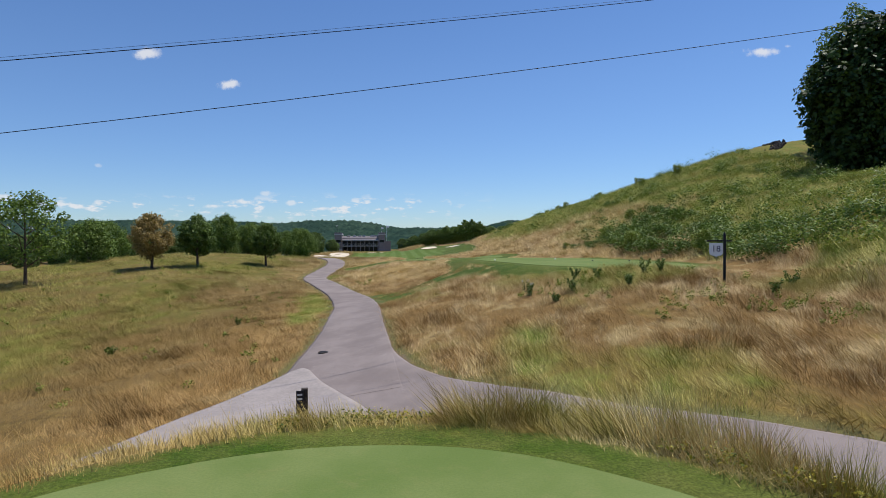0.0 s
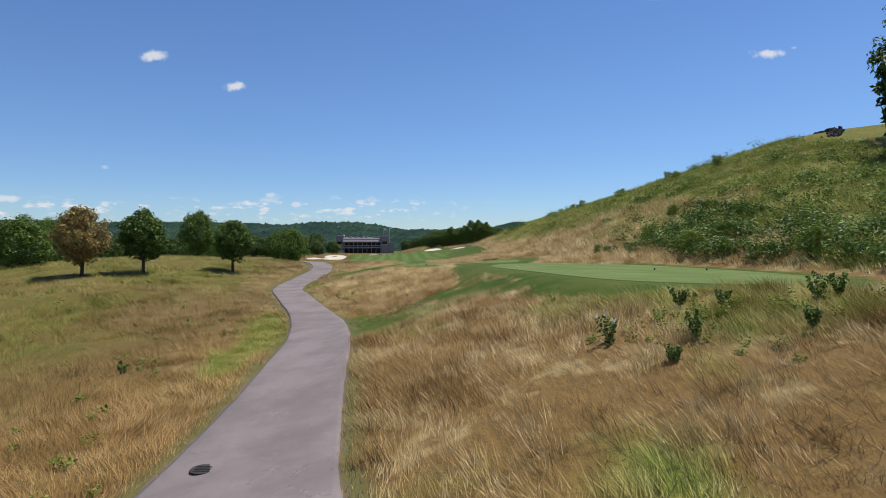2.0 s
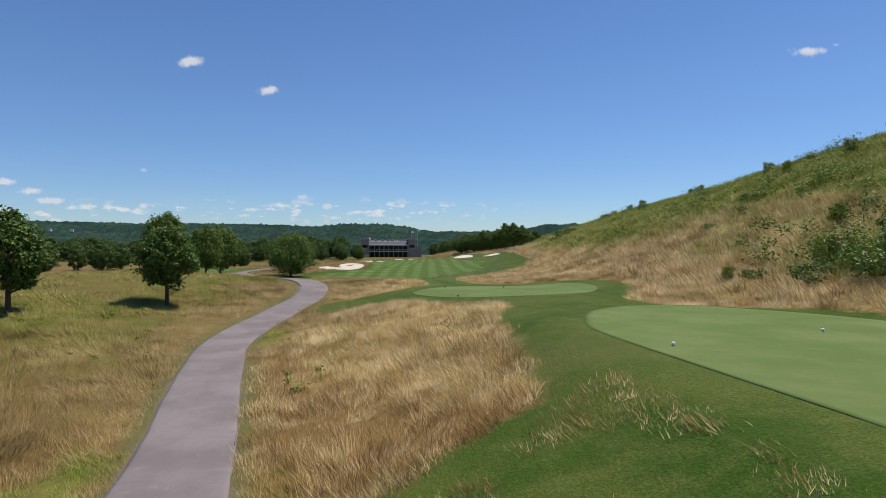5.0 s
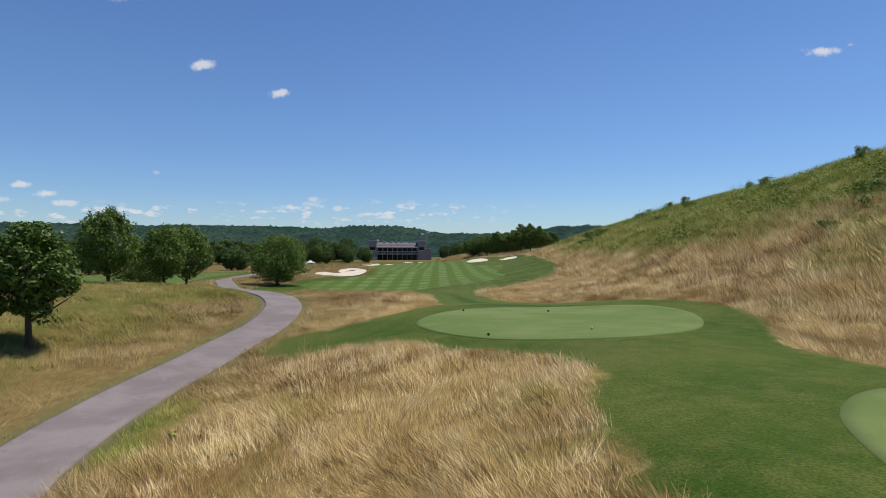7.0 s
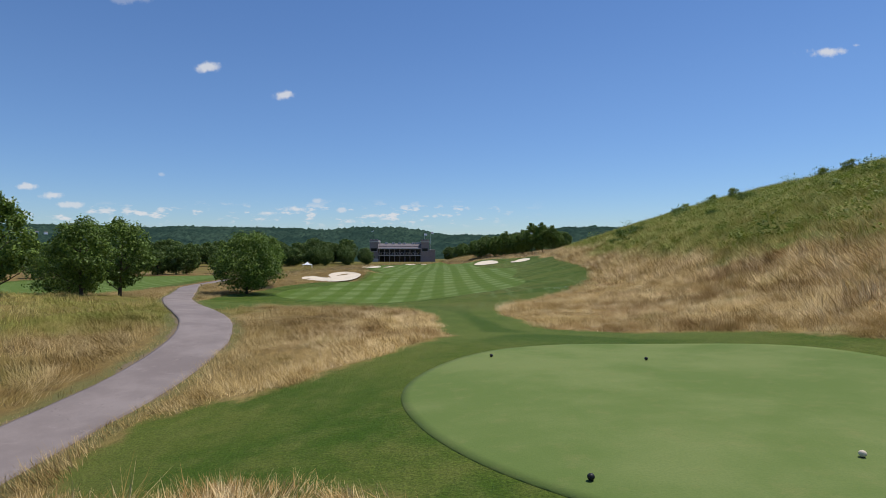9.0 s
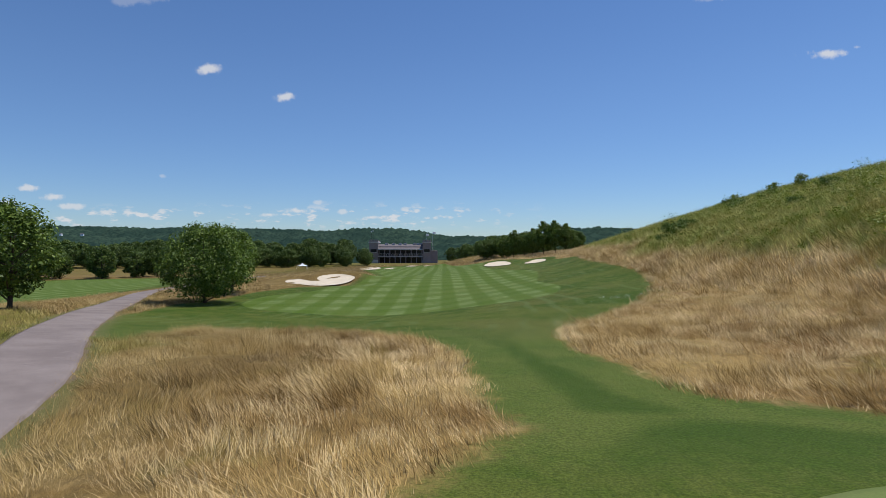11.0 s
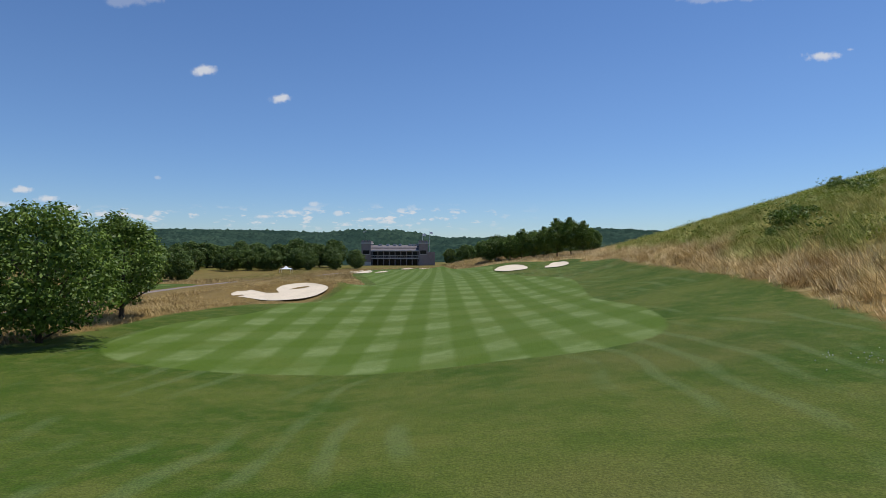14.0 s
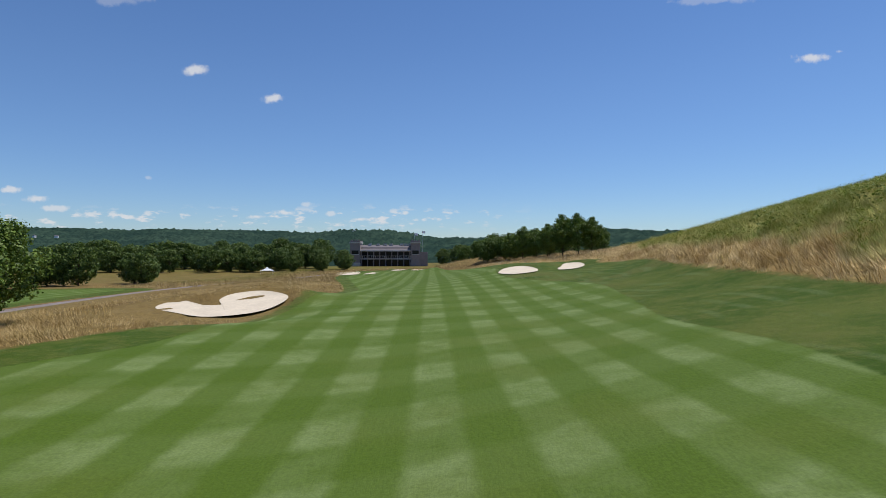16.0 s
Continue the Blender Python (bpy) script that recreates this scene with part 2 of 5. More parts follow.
BUNKERS = [
    [(-30.6, 136.2), (-28.6, 134.9), (-25.9, 133.7), (-23.4, 135.1), (-22.7, 138.2), (-23.2, 140.9), (-25.7, 142.7), (-27.5, 141.4), (-27.6, 139.2), (-26.7, 137.6), (-28.3, 137.5), (-30.3, 139.0), (-31.0, 137.6)],
    [(-6.6, 169.5), (-5, 165.2), (-2.4, 166.6), (-1.8, 172), (-3.4, 178), (-5.6, 175.5)],
    [(0.6, 169.2), (2.8, 169.4), (4.8, 175), (5.0, 182.5), (3.6, 184), (2.0, 177)],
    [(-52, 268), (-47.5, 256), (-43.4, 257), (-44.5, 268), (-49, 280)],
    [(-41.4, 256), (-39, 255), (-38, 261), (-40, 264)],
    [(-38.5, 288), (-35.5, 283), (-33.5, 288), (-36, 294)],
    [(-31.5, 284), (-28.5, 279), (-26.5, 284), (-29, 290)],
]
BUNKERS = [rounded(b) for b in BUNKERS]


def ground(x, y):
    """Finished ground height, with sunk bunkers and their raised lips."""
    z = lie(x, y)
    # the first bunker is flashed up a bank that faces the tees
    near = np.hypot(x + 27, y - 138) < 22
    if near.any():
        w = smooth(-8.5, -0.6, inside(BUNKERS[0], x[near], y[near]))
        face = 5.85 + 0.095 * np.clip(y[near] - 134.6, -4, 10)
        z[near] = z[near] * (1 - w) + face * w
    # the straw-covered berm short of the clubhouse
    z = z + 2.3 * np.exp(-(((x + 11) / 12) ** 2 + ((y - 264) / 9) ** 2))
    for b in BUNKERS:
        c = np.mean(np.array(b), axis=0)
        near = np.hypot(x - c[0], y - c[1]) < 45
        if near.any():
            d = inside(b, x[near], y[near])
            lip = 0.45 * np.exp(-((d + 1.3) / 1.2) ** 2) * smooth(-2, 5, y[near] - c[1])
            z[near] += lip
    return z


def height(x, y):
    return float(ground(np.array([float(x)]), np.array([float(y)]))[0])


def mown(x, y):
    """How far inside a mown area: negative in the long grass."""
    d = np.maximum(inside(MOWN_TEE, x, y), inside(MOWN_FAIR, x, y))
    d = np.maximum(d, inside(WEST_FAIR, x, y))
    r = np.hypot((x + 0.6) / 6.6, (y - 0.6) / 8.4)
    return np.maximum(d, (0.955 - r) * 7)


def paved(x, y):
    """Distance to the nearest edge of the paths, negative on them."""
    best = np.full(len(x), 1e9)
    for line, wide in ((PATH_LINE, PATH_WIDE), (EAST_LINE, [2.4] + [2.7] * 9), (WEST_LINE, [3.2] * 5)):
        for (ax, ay), (bx, by), wa, wb in zip(line, line[1:], wide, wide[1:]):
            dx, dy = bx - ax, by - ay
            t = np.clip(((x - ax) * dx + (y - ay) * dy) / (dx * dx + dy * dy), 0, 1)
            best = np.minimum(best, np.hypot(x - ax - t * dx, y - ay - t * dy) - (wa + (wb - wa) * t) / 2)
    return best


def lush(x, y):
    """How green the uncut growth is: 0 straw, 1 fresh weeds."""
    off = x - np.interp(y, FOOT[:, 0], FOOT[:, 1])
    wav = wobble(x, y, 6, 2.0)
    south = smooth(1.0, 6, off + 2.5 * wav) * smooth(66, 50, y)
    north = (0.12 + 0.34 * smooth(2, 7, off + 4 * wav) + 0.75 * smooth(12, 18, off + 4 * wav)) * smooth(0, 2.5, off) * smooth(48, 66, y)
    hillside = south + north + 0.42 * smooth(80, 102, y) * smooth(1.5, 5, off)
    field = 0.56 * smooth(-11, -19, x + 4 * wav) * smooth(64, 46, y) + 0.62 * smooth(-14, -20, x + 3 * wav) * smooth(48, 60, y) * smooth(104, 90, y)
    bank = 0.6 * smooth(-0.3, 0.45, wobble(x, y, 4.5, 3.0)) * smooth(-2, 4, x) * smooth(45, 25, y)
    rim = np.hypot((x + 0.6) / 6.6, (y - 0.6) / 8.4)
    field = field + 0.48 * smooth(1.4, 1.15, rim) + 0.95 * smooth(-1.0, 0.6, inside(VERGE, x, y) + 0.5 * wobble(x, y, 1.1, 4.0))
    field = field + 0.5 * smooth(190, 230, y) * smooth(-55, -70, x) + 0.6 * smooth(285, 310, y)
    field = field + 0.85 * smooth(1.5, 0.6, np.hypot((x + 10.7) / 1.1, (y - 55) / 3.0) + 0.3 * wobble(x, y, 0.9, 2.0))
    return np.clip(hillside + field + bank + 0.12 * wobble(x, y, 3, 5.0), 0, 1)

# ---- materials ----
def material(name, rough=0.8):
    m = bpy.data.materials.new(name)
    m.use_nodes = True
    g = Graph(m.node_tree)
    b = g.nodes["Principled BSDF"]
    b.inputs["Roughness"].default_value = rough
    b.inputs["Specular IOR Level"].default_value = 0.25
    where = g.add("ShaderNodeNewGeometry").outputs["Position"]
    return m, g, b, where


def bump(g, b, value, strength, distance):
    n = g.add("ShaderNodeBump")
    n.inputs["Strength"].default_value, n.inputs["Distance"].default_value = strength, distance
    g.put(n.inputs["Height"], value)
    g.put(b.inputs["Normal"], n.outputs[0])


def plain(name, colour, rough=0.7, metal=0.0, grain=12.0, spread=0.25):
    """A painted or solid surface with a little grain and staining."""
    m, g, b, where = material(name, rough)
    a = g.noise(where, grain, 5.0)
    c = g.noise(where, grain * 0.13, 3.0)
    k = g.math("ADD", g.math("MULTIPLY", a, 0.5), g.math("MULTIPLY", c, 0.5))
    dark = tuple(v * (1 - spread) for v in colour)
    light = tuple(min(1, v * (1 + spread)) for v in colour)
    g.put(b.inputs["Base Color"], g.mix(g.ramp(k, 0.3, 0.7), dark, light))
    b.inputs["Metallic"].default_value = metal
    bump(g, b, a, 0.25, 0.01)
    return m


STRAW, RUST, OLIVE, FRESH = (0.54, 0.370, 0.135), (0.315, 0.185, 0.060), (0.300, 0.265, 0.052), (0.200, 0.265, 0.032)


def long_grass(g, where):
    """Colour of the uncut fescue and weeds, by place."""
    big = g.noise(where, 0.16, 4.0, 0.6, (1, 1, 0.3))
    mid = g.noise(where, 0.55, 3.0, 0.6, (1, 1, 0.3))
    part_xyz = g.add("ShaderNodeSeparateXYZ")
    g.put(part_xyz.inputs[0], where)
    # browner at the start of the hole, paler further on
    big = g.math("ADD", big, g.ramp(part_xyz.outputs[1], 24.0, 62.0, 0.15, -0.05))
    c = g.mix(g.ramp(big, 0.40, 0.60), STRAW, RUST)
    c = g.mix(g.math("MULTIPLY", g.ramp(mid, 0.52, 0.66, 0.0, 0.8), g.ramp(part_xyz.outputs[0], -9.0, -2.0, 0.35, 1.0)), c, (0.62, 0.465, 0.215))
    c = g.mix(g.ramp(g.noise(where, 0.33, 3.0, 0.6, (1, 1, 0.3)), 0.56, 0.72, 0.0, 0.6), c, OLIVE)
    # the western meadow is duller, olive and rust
    c = g.mix(g.ramp(g.math("ADD", part_xyz.outputs[0], g.math("MULTIPLY", g.math("SUBTRACT", mid, 0.5), 8.0)), -6.0, -13.0, 0.0, 0.6), c, (0.185, 0.135, 0.042))
    green = g.mix(g.ramp(mid, 0.38, 0.66), OLIVE, FRESH)
    green = g.mix(g.ramp(part_xyz.outputs[0], -8.0, -14.0, 0.0, 0.65), green, (0.170, 0.155, 0.030))
    return g.mix(g.ramp(g.math("ADD", g.attr("lush"), g.math("MULTIPLY", g.math("SUBTRACT", mid, 0.5), 0.9)), 0.2, 0.85), c, green)


def turf(g, where):
    """Colour of mown grass: the rough cut, the striped fairway."""
    n1 = g.noise(where, 0.22, 4.0, 0.6)
    n2 = g.noise(where, 1.6, 4.0, 0.65)
    n3 = g.noise(where, 14.0, 3.0, 0.7)
    n0 = g.noise(where, 0.6, 5.0, 0.7)
    c = g.mix(g.ramp(n1, 0.36, 0.66), (0.042, 0.082, 0.007), (0.084, 0.110, 0.018))
    c = g.mix(g.ramp(n0, 0.46, 0.68, 0.0, 0.5), c, (0.128, 0.134, 0.032))
    c = g.mix(g.ramp(n2, 0.42, 0.72, 0.0, 0.5), c, (0.115, 0.128, 0.032))
    c = g.mix(g.ramp(g.noise(where, 0.11, 3.0), 0.52, 0.70, 0.0, 0.32), c, (0.125, 0.112, 0.040))
    sep = g.add("ShaderNodeSeparateXYZ")
    g.put(sep.inputs[0], where)
    x, y = sep.outputs[0], sep.outputs[1]
    lane = g.math("ADD", x, g.math("MULTIPLY", y, 0.085))
    cross = g.math("SUBTRACT", g.math("MULTIPLY", y, 0.9), g.math("MULTIPLY", x, 0.42))
    wav = g.math("MULTIPLY", g.math("SUBTRACT", n2, 0.5), 0.9)
    s1 = g.ramp(g.math("SINE", g.math("ADD", g.math("MULTIPLY", lane, math.pi / 1.31), g.math("ADD", wav, 2.31))), -0.42, 0.42)
    s2 = g.ramp(g.math("SINE", g.math("ADD", g.math("MULTIPLY", cross, math.pi / 2.2), wav)), -0.5, 0.5)
    worn = g.ramp(n0, 0.30, 0.64, 0.25, 1.0)
    both = g.math("MULTIPLY", g.math("ADD", g.math("MULTIPLY", s1, 0.36), g.math("MULTIPLY", g.math("MULTIPLY", s1, s2), 0.50)), worn)
    both = g.math("ADD", both, g.math("MULTIPLY", s2, 0.14))
    f = g.mix(both, (0.070, 0.116, 0.013), (0.152, 0.205, 0.070))
    f = g.mix(g.ramp(n1, 0.45, 0.75, 0.0, 0.5), f, (0.100, 0.132, 0.024))
    # the strip between tee and fairway is cut light, dark, light
    band = g.math("MULTIPLY", g.ramp(g.math("ADD", g.attr("mown"), g.math("SUBTRACT", n0, 0.5)), 1.1, 1.7), g.ramp(y, 92.0, 84.0, 0.0, 0.62))
    band = g.math("MULTIPLY", band, g.ramp(y, 73.0, 77.0))
    c = g.mix(g.math("MULTIPLY", g.ramp(y, 95.0, 86.0, 0.0, 0.45), g.ramp(y, 73.0, 77.0)), c, (0.108, 0.142, 0.036))
    c = g.mix(band, c, (0.028, 0.066, 0.006))
    # wheel tracks of the mowers turning on the rough
    swing = g.math("ADD", lane, g.math("MULTIPLY", g.math("SUBTRACT", g.noise(where, 0.07, 2.0), 0.5), 7.0))
    tracks = g.ramp(g.math("SINE", g.math("MULTIPLY", swing, math.pi / 0.75)), 0.25, 1.0, 0.0, 0.42)
    tracks = g.math("MULTIPLY", tracks, g.ramp(g.noise(where, 0.19, 3.0, 0.6), 0.44, 0.60))
    c = g.mix(g.math("MULTIPLY", tracks, g.ramp(y, 86.0, 96.0)), c, (0.125, 0.165, 0.065))
    inner = g.ramp(g.math("ADD", g.attr("fairway"), g.math("MULTIPLY", g.math("SUBTRACT", n2, 0.5), 0.35)), -0.12, 0.12)
    c = g.mix(inner, c, f)
    coarse = g.mix(g.ramp(g.noise(where, 24.0, 4.0, 0.75), 0.32, 0.70), (0.56, 0.60, 0.56), (1.30, 1.30, 1.2))
    close = g.mix(g.ramp(n3, 0.3, 0.7), (0.86, 0.86, 0.86), (1.12, 1.12, 1.1))
    speck = g.mix(inner, coarse, close)
    mul = g.add("ShaderNodeMix")
    mul.data_type, mul.blend_type = "RGBA", "MULTIPLY"
    mul.inputs[0].default_value = 1.0
    g.put(mul.inputs[6], c)
    g.put(mul.inputs[7], speck)
    return mul.outputs[2], g.math("MULTIPLY", n3, g.math("SUBTRACT", 1.0, g.math("MULTIPLY", inner, 0.8)))


def ground_material():
    m, g, b, where = material("grassland", 0.9)
    b.inputs["Specular IOR Level"].default_value = 0.1
    cut, fine = turf(g, where)
    wild = long_grass(g, where)
    streak = g.noise(where, 7.0, 5.0, 0.7, (1, 0.35, 1))
    # streaky dark brown below the blades: thatch, with their shade painted in
    wild = g.mix(g.ramp(streak, 0.3, 0.75), g.mix(0.72, wild, (0.07, 0.048, 0.02)), g.mix(0.3, wild, (0.07, 0.048, 0.02)))
    edge = g.math("ADD", g.attr("mown"), g.math("MULTIPLY", g.math("SUBTRACT", g.noise(where, 0.9, 5.0, 0.75), 0.5), 2.0))
    c = g.mix(g.ramp(edge, -0.8, 0.15), wild, cut)
    # worn soil and short green verge along the paving
    verge = g.math("ADD", g.attr("paved"), g.math("MULTIPLY", g.math("SUBTRACT", g.noise(where, 0.9, 4.0, 0.7), 0.5), 0.9))
    c = g.mix(g.ramp(verge, 0.75, 0.2, 0.0, 0.75), c, (0.12, 0.125, 0.045))
    c = g.mix(g.ramp(verge, 0.16, 0.0), c, (0.17, 0.13, 0.085))
    g.put(b.inputs["Base Color"], c)
    bump(g, b, g.math("ADD", fine, streak), 0.6, 0.05)
    return m


def blade_material():
    m, g, b, where = material("grass_blades", 0.75)
    c = long_grass(g, where)
    rand = g.add("ShaderNodeNewGeometry").outputs["Random Per Island"]
    tone = g.math("ADD", g.math("MULTIPLY", g.attr("tone"), 0.72), g.math("MULTIPLY", rand, 0.28))
    sep = g.add("ShaderNodeSeparateXYZ")
    g.put(sep.inputs[0], where)
    ripe = g.math("MAXIMUM", g.ramp(sep.outputs[1], 30.0, 56.0), g.ramp(sep.outputs[0], -4.0, 1.0, 0.0, 0.8))
    pale = g.mix(ripe, (0.50, 0.325, 0.130), (0.84, 0.65, 0.35))
    pale = g.mix(g.ramp(g.attr("lush"), 0.2, 0.8), pale, (0.52, 0.47, 0.14))
    deep = g.mix(g.ramp(g.attr("lush"), 0.2, 0.8), (0.19, 0.110, 0.036), (0.125, 0.155, 0.020))
    meadow = g.ramp(sep.outputs[0], -7.0, -13.0, 1.0, 0.4)
    c = g.mix(g.math("MULTIPLY", g.ramp(tone, 0.54, 0.80, 0.0, 0.9), meadow), c, pale)
    c = g.mix(g.ramp(tone, 0.48, 0.22, 0.0, 0.85), c, deep)
    g.put(b.inputs["Base Color"], c)
    b.inputs["Specular IOR Level"].default_value = 0.15
    return translucent(m, g, b, c, 0.15, 0.9)


def translucent(m, g, b, colour, share, upward=0.0):
    """Leaves let light through; upward bends the shading of thin blades to the open sky above them."""
    t = g.add("ShaderNodeBsdfTranslucent")
    if upward:
        n = g.vmath("ADD", g.add("ShaderNodeNewGeometry").outputs["Normal"], (0, 0, upward)).outputs[0]
        n = g.vmath("NORMALIZE", n).outputs[0]
        g.put(b.inputs["Normal"], n)
    g.put(t.inputs["Color"], colour)
    mix = g.add("ShaderNodeMixShader")
    mix.inputs[0].default_value = share
    g.links.new(b.outputs[0], mix.inputs[1])
    g.links.new(t.outputs[0], mix.inputs[2])
    g.links.new(mix.outputs[0], g.nodes["Material Output"].inputs["Surface"])
    return m


def leaf_material(name, dark, light, share=0.3):
    m, g, b, where = material(name, 0.55)
    rand = g.add("ShaderNodeNewGeometry").outputs["Random Per Island"]
    n = g.noise(where, 0.9, 3.0)
    c = g.mix(g.ramp(g.math("ADD", g.math("MULTIPLY", rand, 0.6), g.math("MULTIPLY", n, 0.4)), 0.2, 0.8), dark, light)
    g.put(b.inputs["Base Color"], c)
    return translucent(m, g, b, c, share)


def tarmac_material():
    m, g, b, where = material("worn_tarmac", 0.9)
    n1 = g.noise(where, 0.5, 5.0, 0.6)
    n2 = g.noise(where, 60.0, 3.0, 0.7)
    n3 = g.noise(where, 2.4, 5.0, 0.7)
    c = g.mix(g.ramp(n1, 0.35, 0.65), (0.195, 0.160, 0.150), (0.265, 0.222, 0.208))
    c = g.mix(g.ramp(n3, 0.55, 0.75, 0.0, 0.6), c, (0.32, 0.27, 0.255))
    c = g.mix(g.ramp(n2, 0.3, 0.7, 0.0, 0.35), c, (0.15, 0.12, 0.11))
    vein = g.math("ABSOLUTE", g.math("SUBTRACT", g.noise(where, 0.35, 6.0, 0.6), 0.5))
    c = g.mix(g.math("MULTIPLY", g.ramp(vein, 0.004, 0.001), g.ramp(n3, 0.5, 0.6, 0.0, 0.6)), c, (0.12, 0.10, 0.09))
    g.put(b.inputs["Base Color"], c)
    bump(g, b, n2, 0.35, 0.01)
    return m


GROUND, BLADES = ground_material(), blade_material()
TARMAC = tarmac_material()
CONCRETE = plain("pale_concrete", (0.30, 0.262, 0.245), 0.9, 0, 9.0, 0.14)
SAND = plain("bunker_sand", (0.62, 0.535, 0.415), 0.95, 0, 5.0, 0.10)
BARK = plain("bark", (0.085, 0.062, 0.045), 0.95, 0, 14.0, 0.4)
WOOD = plain("weathered_post_wood", (0.055, 0.042, 0.034), 0.85, 0, 20.0, 0.4)
IRON = plain("black_iron", (0.016, 0.016, 0.018), 0.5, 0.0, 20.0, 0.2)
WHITE = plain("white_paint", (0.78, 0.79, 0.83), 0.55, 0, 8.0, 0.06)
NAVY = plain("navy_paint", (0.014, 0.02, 0.075), 0.55, 0, 8.0, 0.1)
CABLE = plain("cable_sheath", (0.012, 0.012, 0.014), 0.6, 0, 8.0, 0.2)
STONE = plain("field_stone", (0.46, 0.41, 0.34), 0.9, 0, 7.0, 0.25)
LEAF_MAPLE = leaf_material("maple_leaves", (0.045, 0.088, 0.014), (0.150, 0.225, 0.038), 0.24)
LEAF_PEAR = leaf_material("pear_leaves", (0.055, 0.100, 0.014), (0.185, 0.270, 0.044), 0.24)
LEAF_BRONZE = leaf_material("browning_leaves", (0.20, 0.15, 0.04), (0.46, 0.33, 0.12))
# leaf green darkened to carry the shade of a crown seen against the sun
LEAF_SHADED = leaf_material("shade_darkened_leaves", (0.022, 0.045, 0.010), (0.06, 0.105, 0.020), 0.2)
LEAF_WOODS = leaf_material("woodland_leaves", (0.042, 0.080, 0.018), (0.145, 0.21, 0.040), 0.25)
LEAF_WEED = leaf_material("weed_leaves", (0.115, 0.165, 0.018), (0.30, 0.355, 0.055))
LEAF_YELLOW = leaf_material("flowering_weed_leaves", (0.12, 0.15, 0.03), (0.42, 0.36, 0.04))
MASONRY = plain("mauve_grey_masonry", (0.265, 0.225, 0.225), 0.85, 0, 1.2, 0.14)
ROOFING = plain("grey_metal_roof", (0.17, 0.15, 0.155), 0.5, 0.2, 1.0, 0.12)
TRIM = plain("pale_trim", (0.52, 0.50, 0.48), 0.6, 0, 2.0, 0.1)
GLASS = plain("dark_window_glass", (0.014, 0.013, 0.015), 0.12, 0, 2.0, 0.1)
# near-black: stands for shade in the clubhouse storeys; colours the crest rubble too
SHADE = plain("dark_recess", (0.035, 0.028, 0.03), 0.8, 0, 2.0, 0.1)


def tee_material():
    m, g, b, where = material("close_mown_tee_turf", 0.9)
    b.inputs["Specular IOR Level"].default_value = 0.1
    n1, n2, n3 = g.noise(where, 0.35, 4.0, 0.6), g.noise(where, 2.2, 4.0, 0.65), g.noise(where, 26.0, 3.0, 0.7)
    c = g.mix(g.ramp(n1, 0.35, 0.68), (0.115, 0.165, 0.042), (0.165, 0.205, 0.066))
    c = g.mix(g.ramp(n2, 0.5, 0.78, 0.0, 0.5), c, (0.19, 0.20, 0.07))
    c = g.mix(g.ramp(n3, 0.35, 0.7, 0.0, 0.3), c, (0.085, 0.13, 0.04))
    g.put(b.inputs["Base Color"], c)
    bump(g, b, n3, 0.3, 0.02)
    return m


TURF_TEE = tee_material()


# ---- mesh helpers ----
def mesh_from(name, verts, faces, mat, flat=True):
    """A mesh out of arrays; faces all with the same number of corners."""
    verts, faces = np.asarray(verts, np.float32), np.asarray(faces, np.int32)
    me = bpy.data.meshes.new(name)
    k = faces.shape[1]
    me.vertices.add(len(verts))
    me.vertices.foreach_set("co", verts.ravel())
    me.loops.add(faces.size)
    me.loops.foreach_set("vertex_index", faces.ravel())
    me.polygons.add(len(faces))
    me.polygons.foreach_set("loop_start", np.arange(0, faces.size, k, dtype=np.int32))
    me.polygons.foreach_set("loop_total", np.full(len(faces), k, np.int32))
    if not flat:
        me.polygons.foreach_set("use_smooth", np.ones(len(faces), bool))
    me.update(calc_edges=True)
    me.materials.append(mat)
    return me


def give(me, name, values):
    a = me.attributes.new(name, "FLOAT", "POINT")
    a.data.foreach_set("value", np.asarray(values, np.float32))


def part(name, bm, mat, parent, label=""):
    me = bpy.data.meshes.new(name)
    bm.to_mesh(me)
    bm.free()
    me.materials.append(mat)
    ob = new(name, me)
    ob.parent = parent
    if label:
        ob["label"] = label
    return ob


def thing(name, label, category, at=(0, 0, 0), group="", turn=0.0):
    ob = new(name)
    ob.matrix_world = pose(*at, 0, 0, turn)
    return tagged(ob, label, category, group)


def box(bm, lo, hi, bevel=0.0):
    lo, hi = Vector(lo), Vector(hi)
    r = bmesh.ops.create_cube(bm, size=1, matrix=Matrix.LocRotScale((lo + hi) / 2, None, hi - lo))
    if bevel:
        edges = {e for v in r["verts"] for e in v.link_edges}
        bmesh.ops.bevel(bm, geom=list(edges), offset=bevel, segments=2, affect="EDGES", profile=0.5)


def tube(bm, points, radii, sides=8):
    """A tapered round limb through points."""
    rings = []
    for i, (p, r) in enumerate(zip(points, radii)):
        p = Vector(p)
        d = (Vector(points[min(i + 1, len(points) - 1)]) - Vector(points[max(i - 1, 0)])).normalized()
        a = d.cross(Vector((0.31, 0.95, 0.1))).normalized()
        b = d.cross(a)
        rings.append([bm.verts.new(p + r * (math.cos(k * math.tau / sides) * a + math.sin(k * math.tau / sides) * b)) for k in range(sides)])
    for u, v in zip(rings, rings[1:]):
        for k in range(sides):
            bm.faces.new((u[k], u[(k + 1) % sides], v[(k + 1) % sides], v[k]))
    for ring in (rings[0], rings[-1]):
        try:
            bm.faces.new(ring)
        except ValueError:
            pass


# ---- ground ----
def steps(pieces):
    out = []
    for a, b, s in pieces:
        out += list(np.arange(a, b, s))
    return np.array(out + [pieces[-1][1]], float)


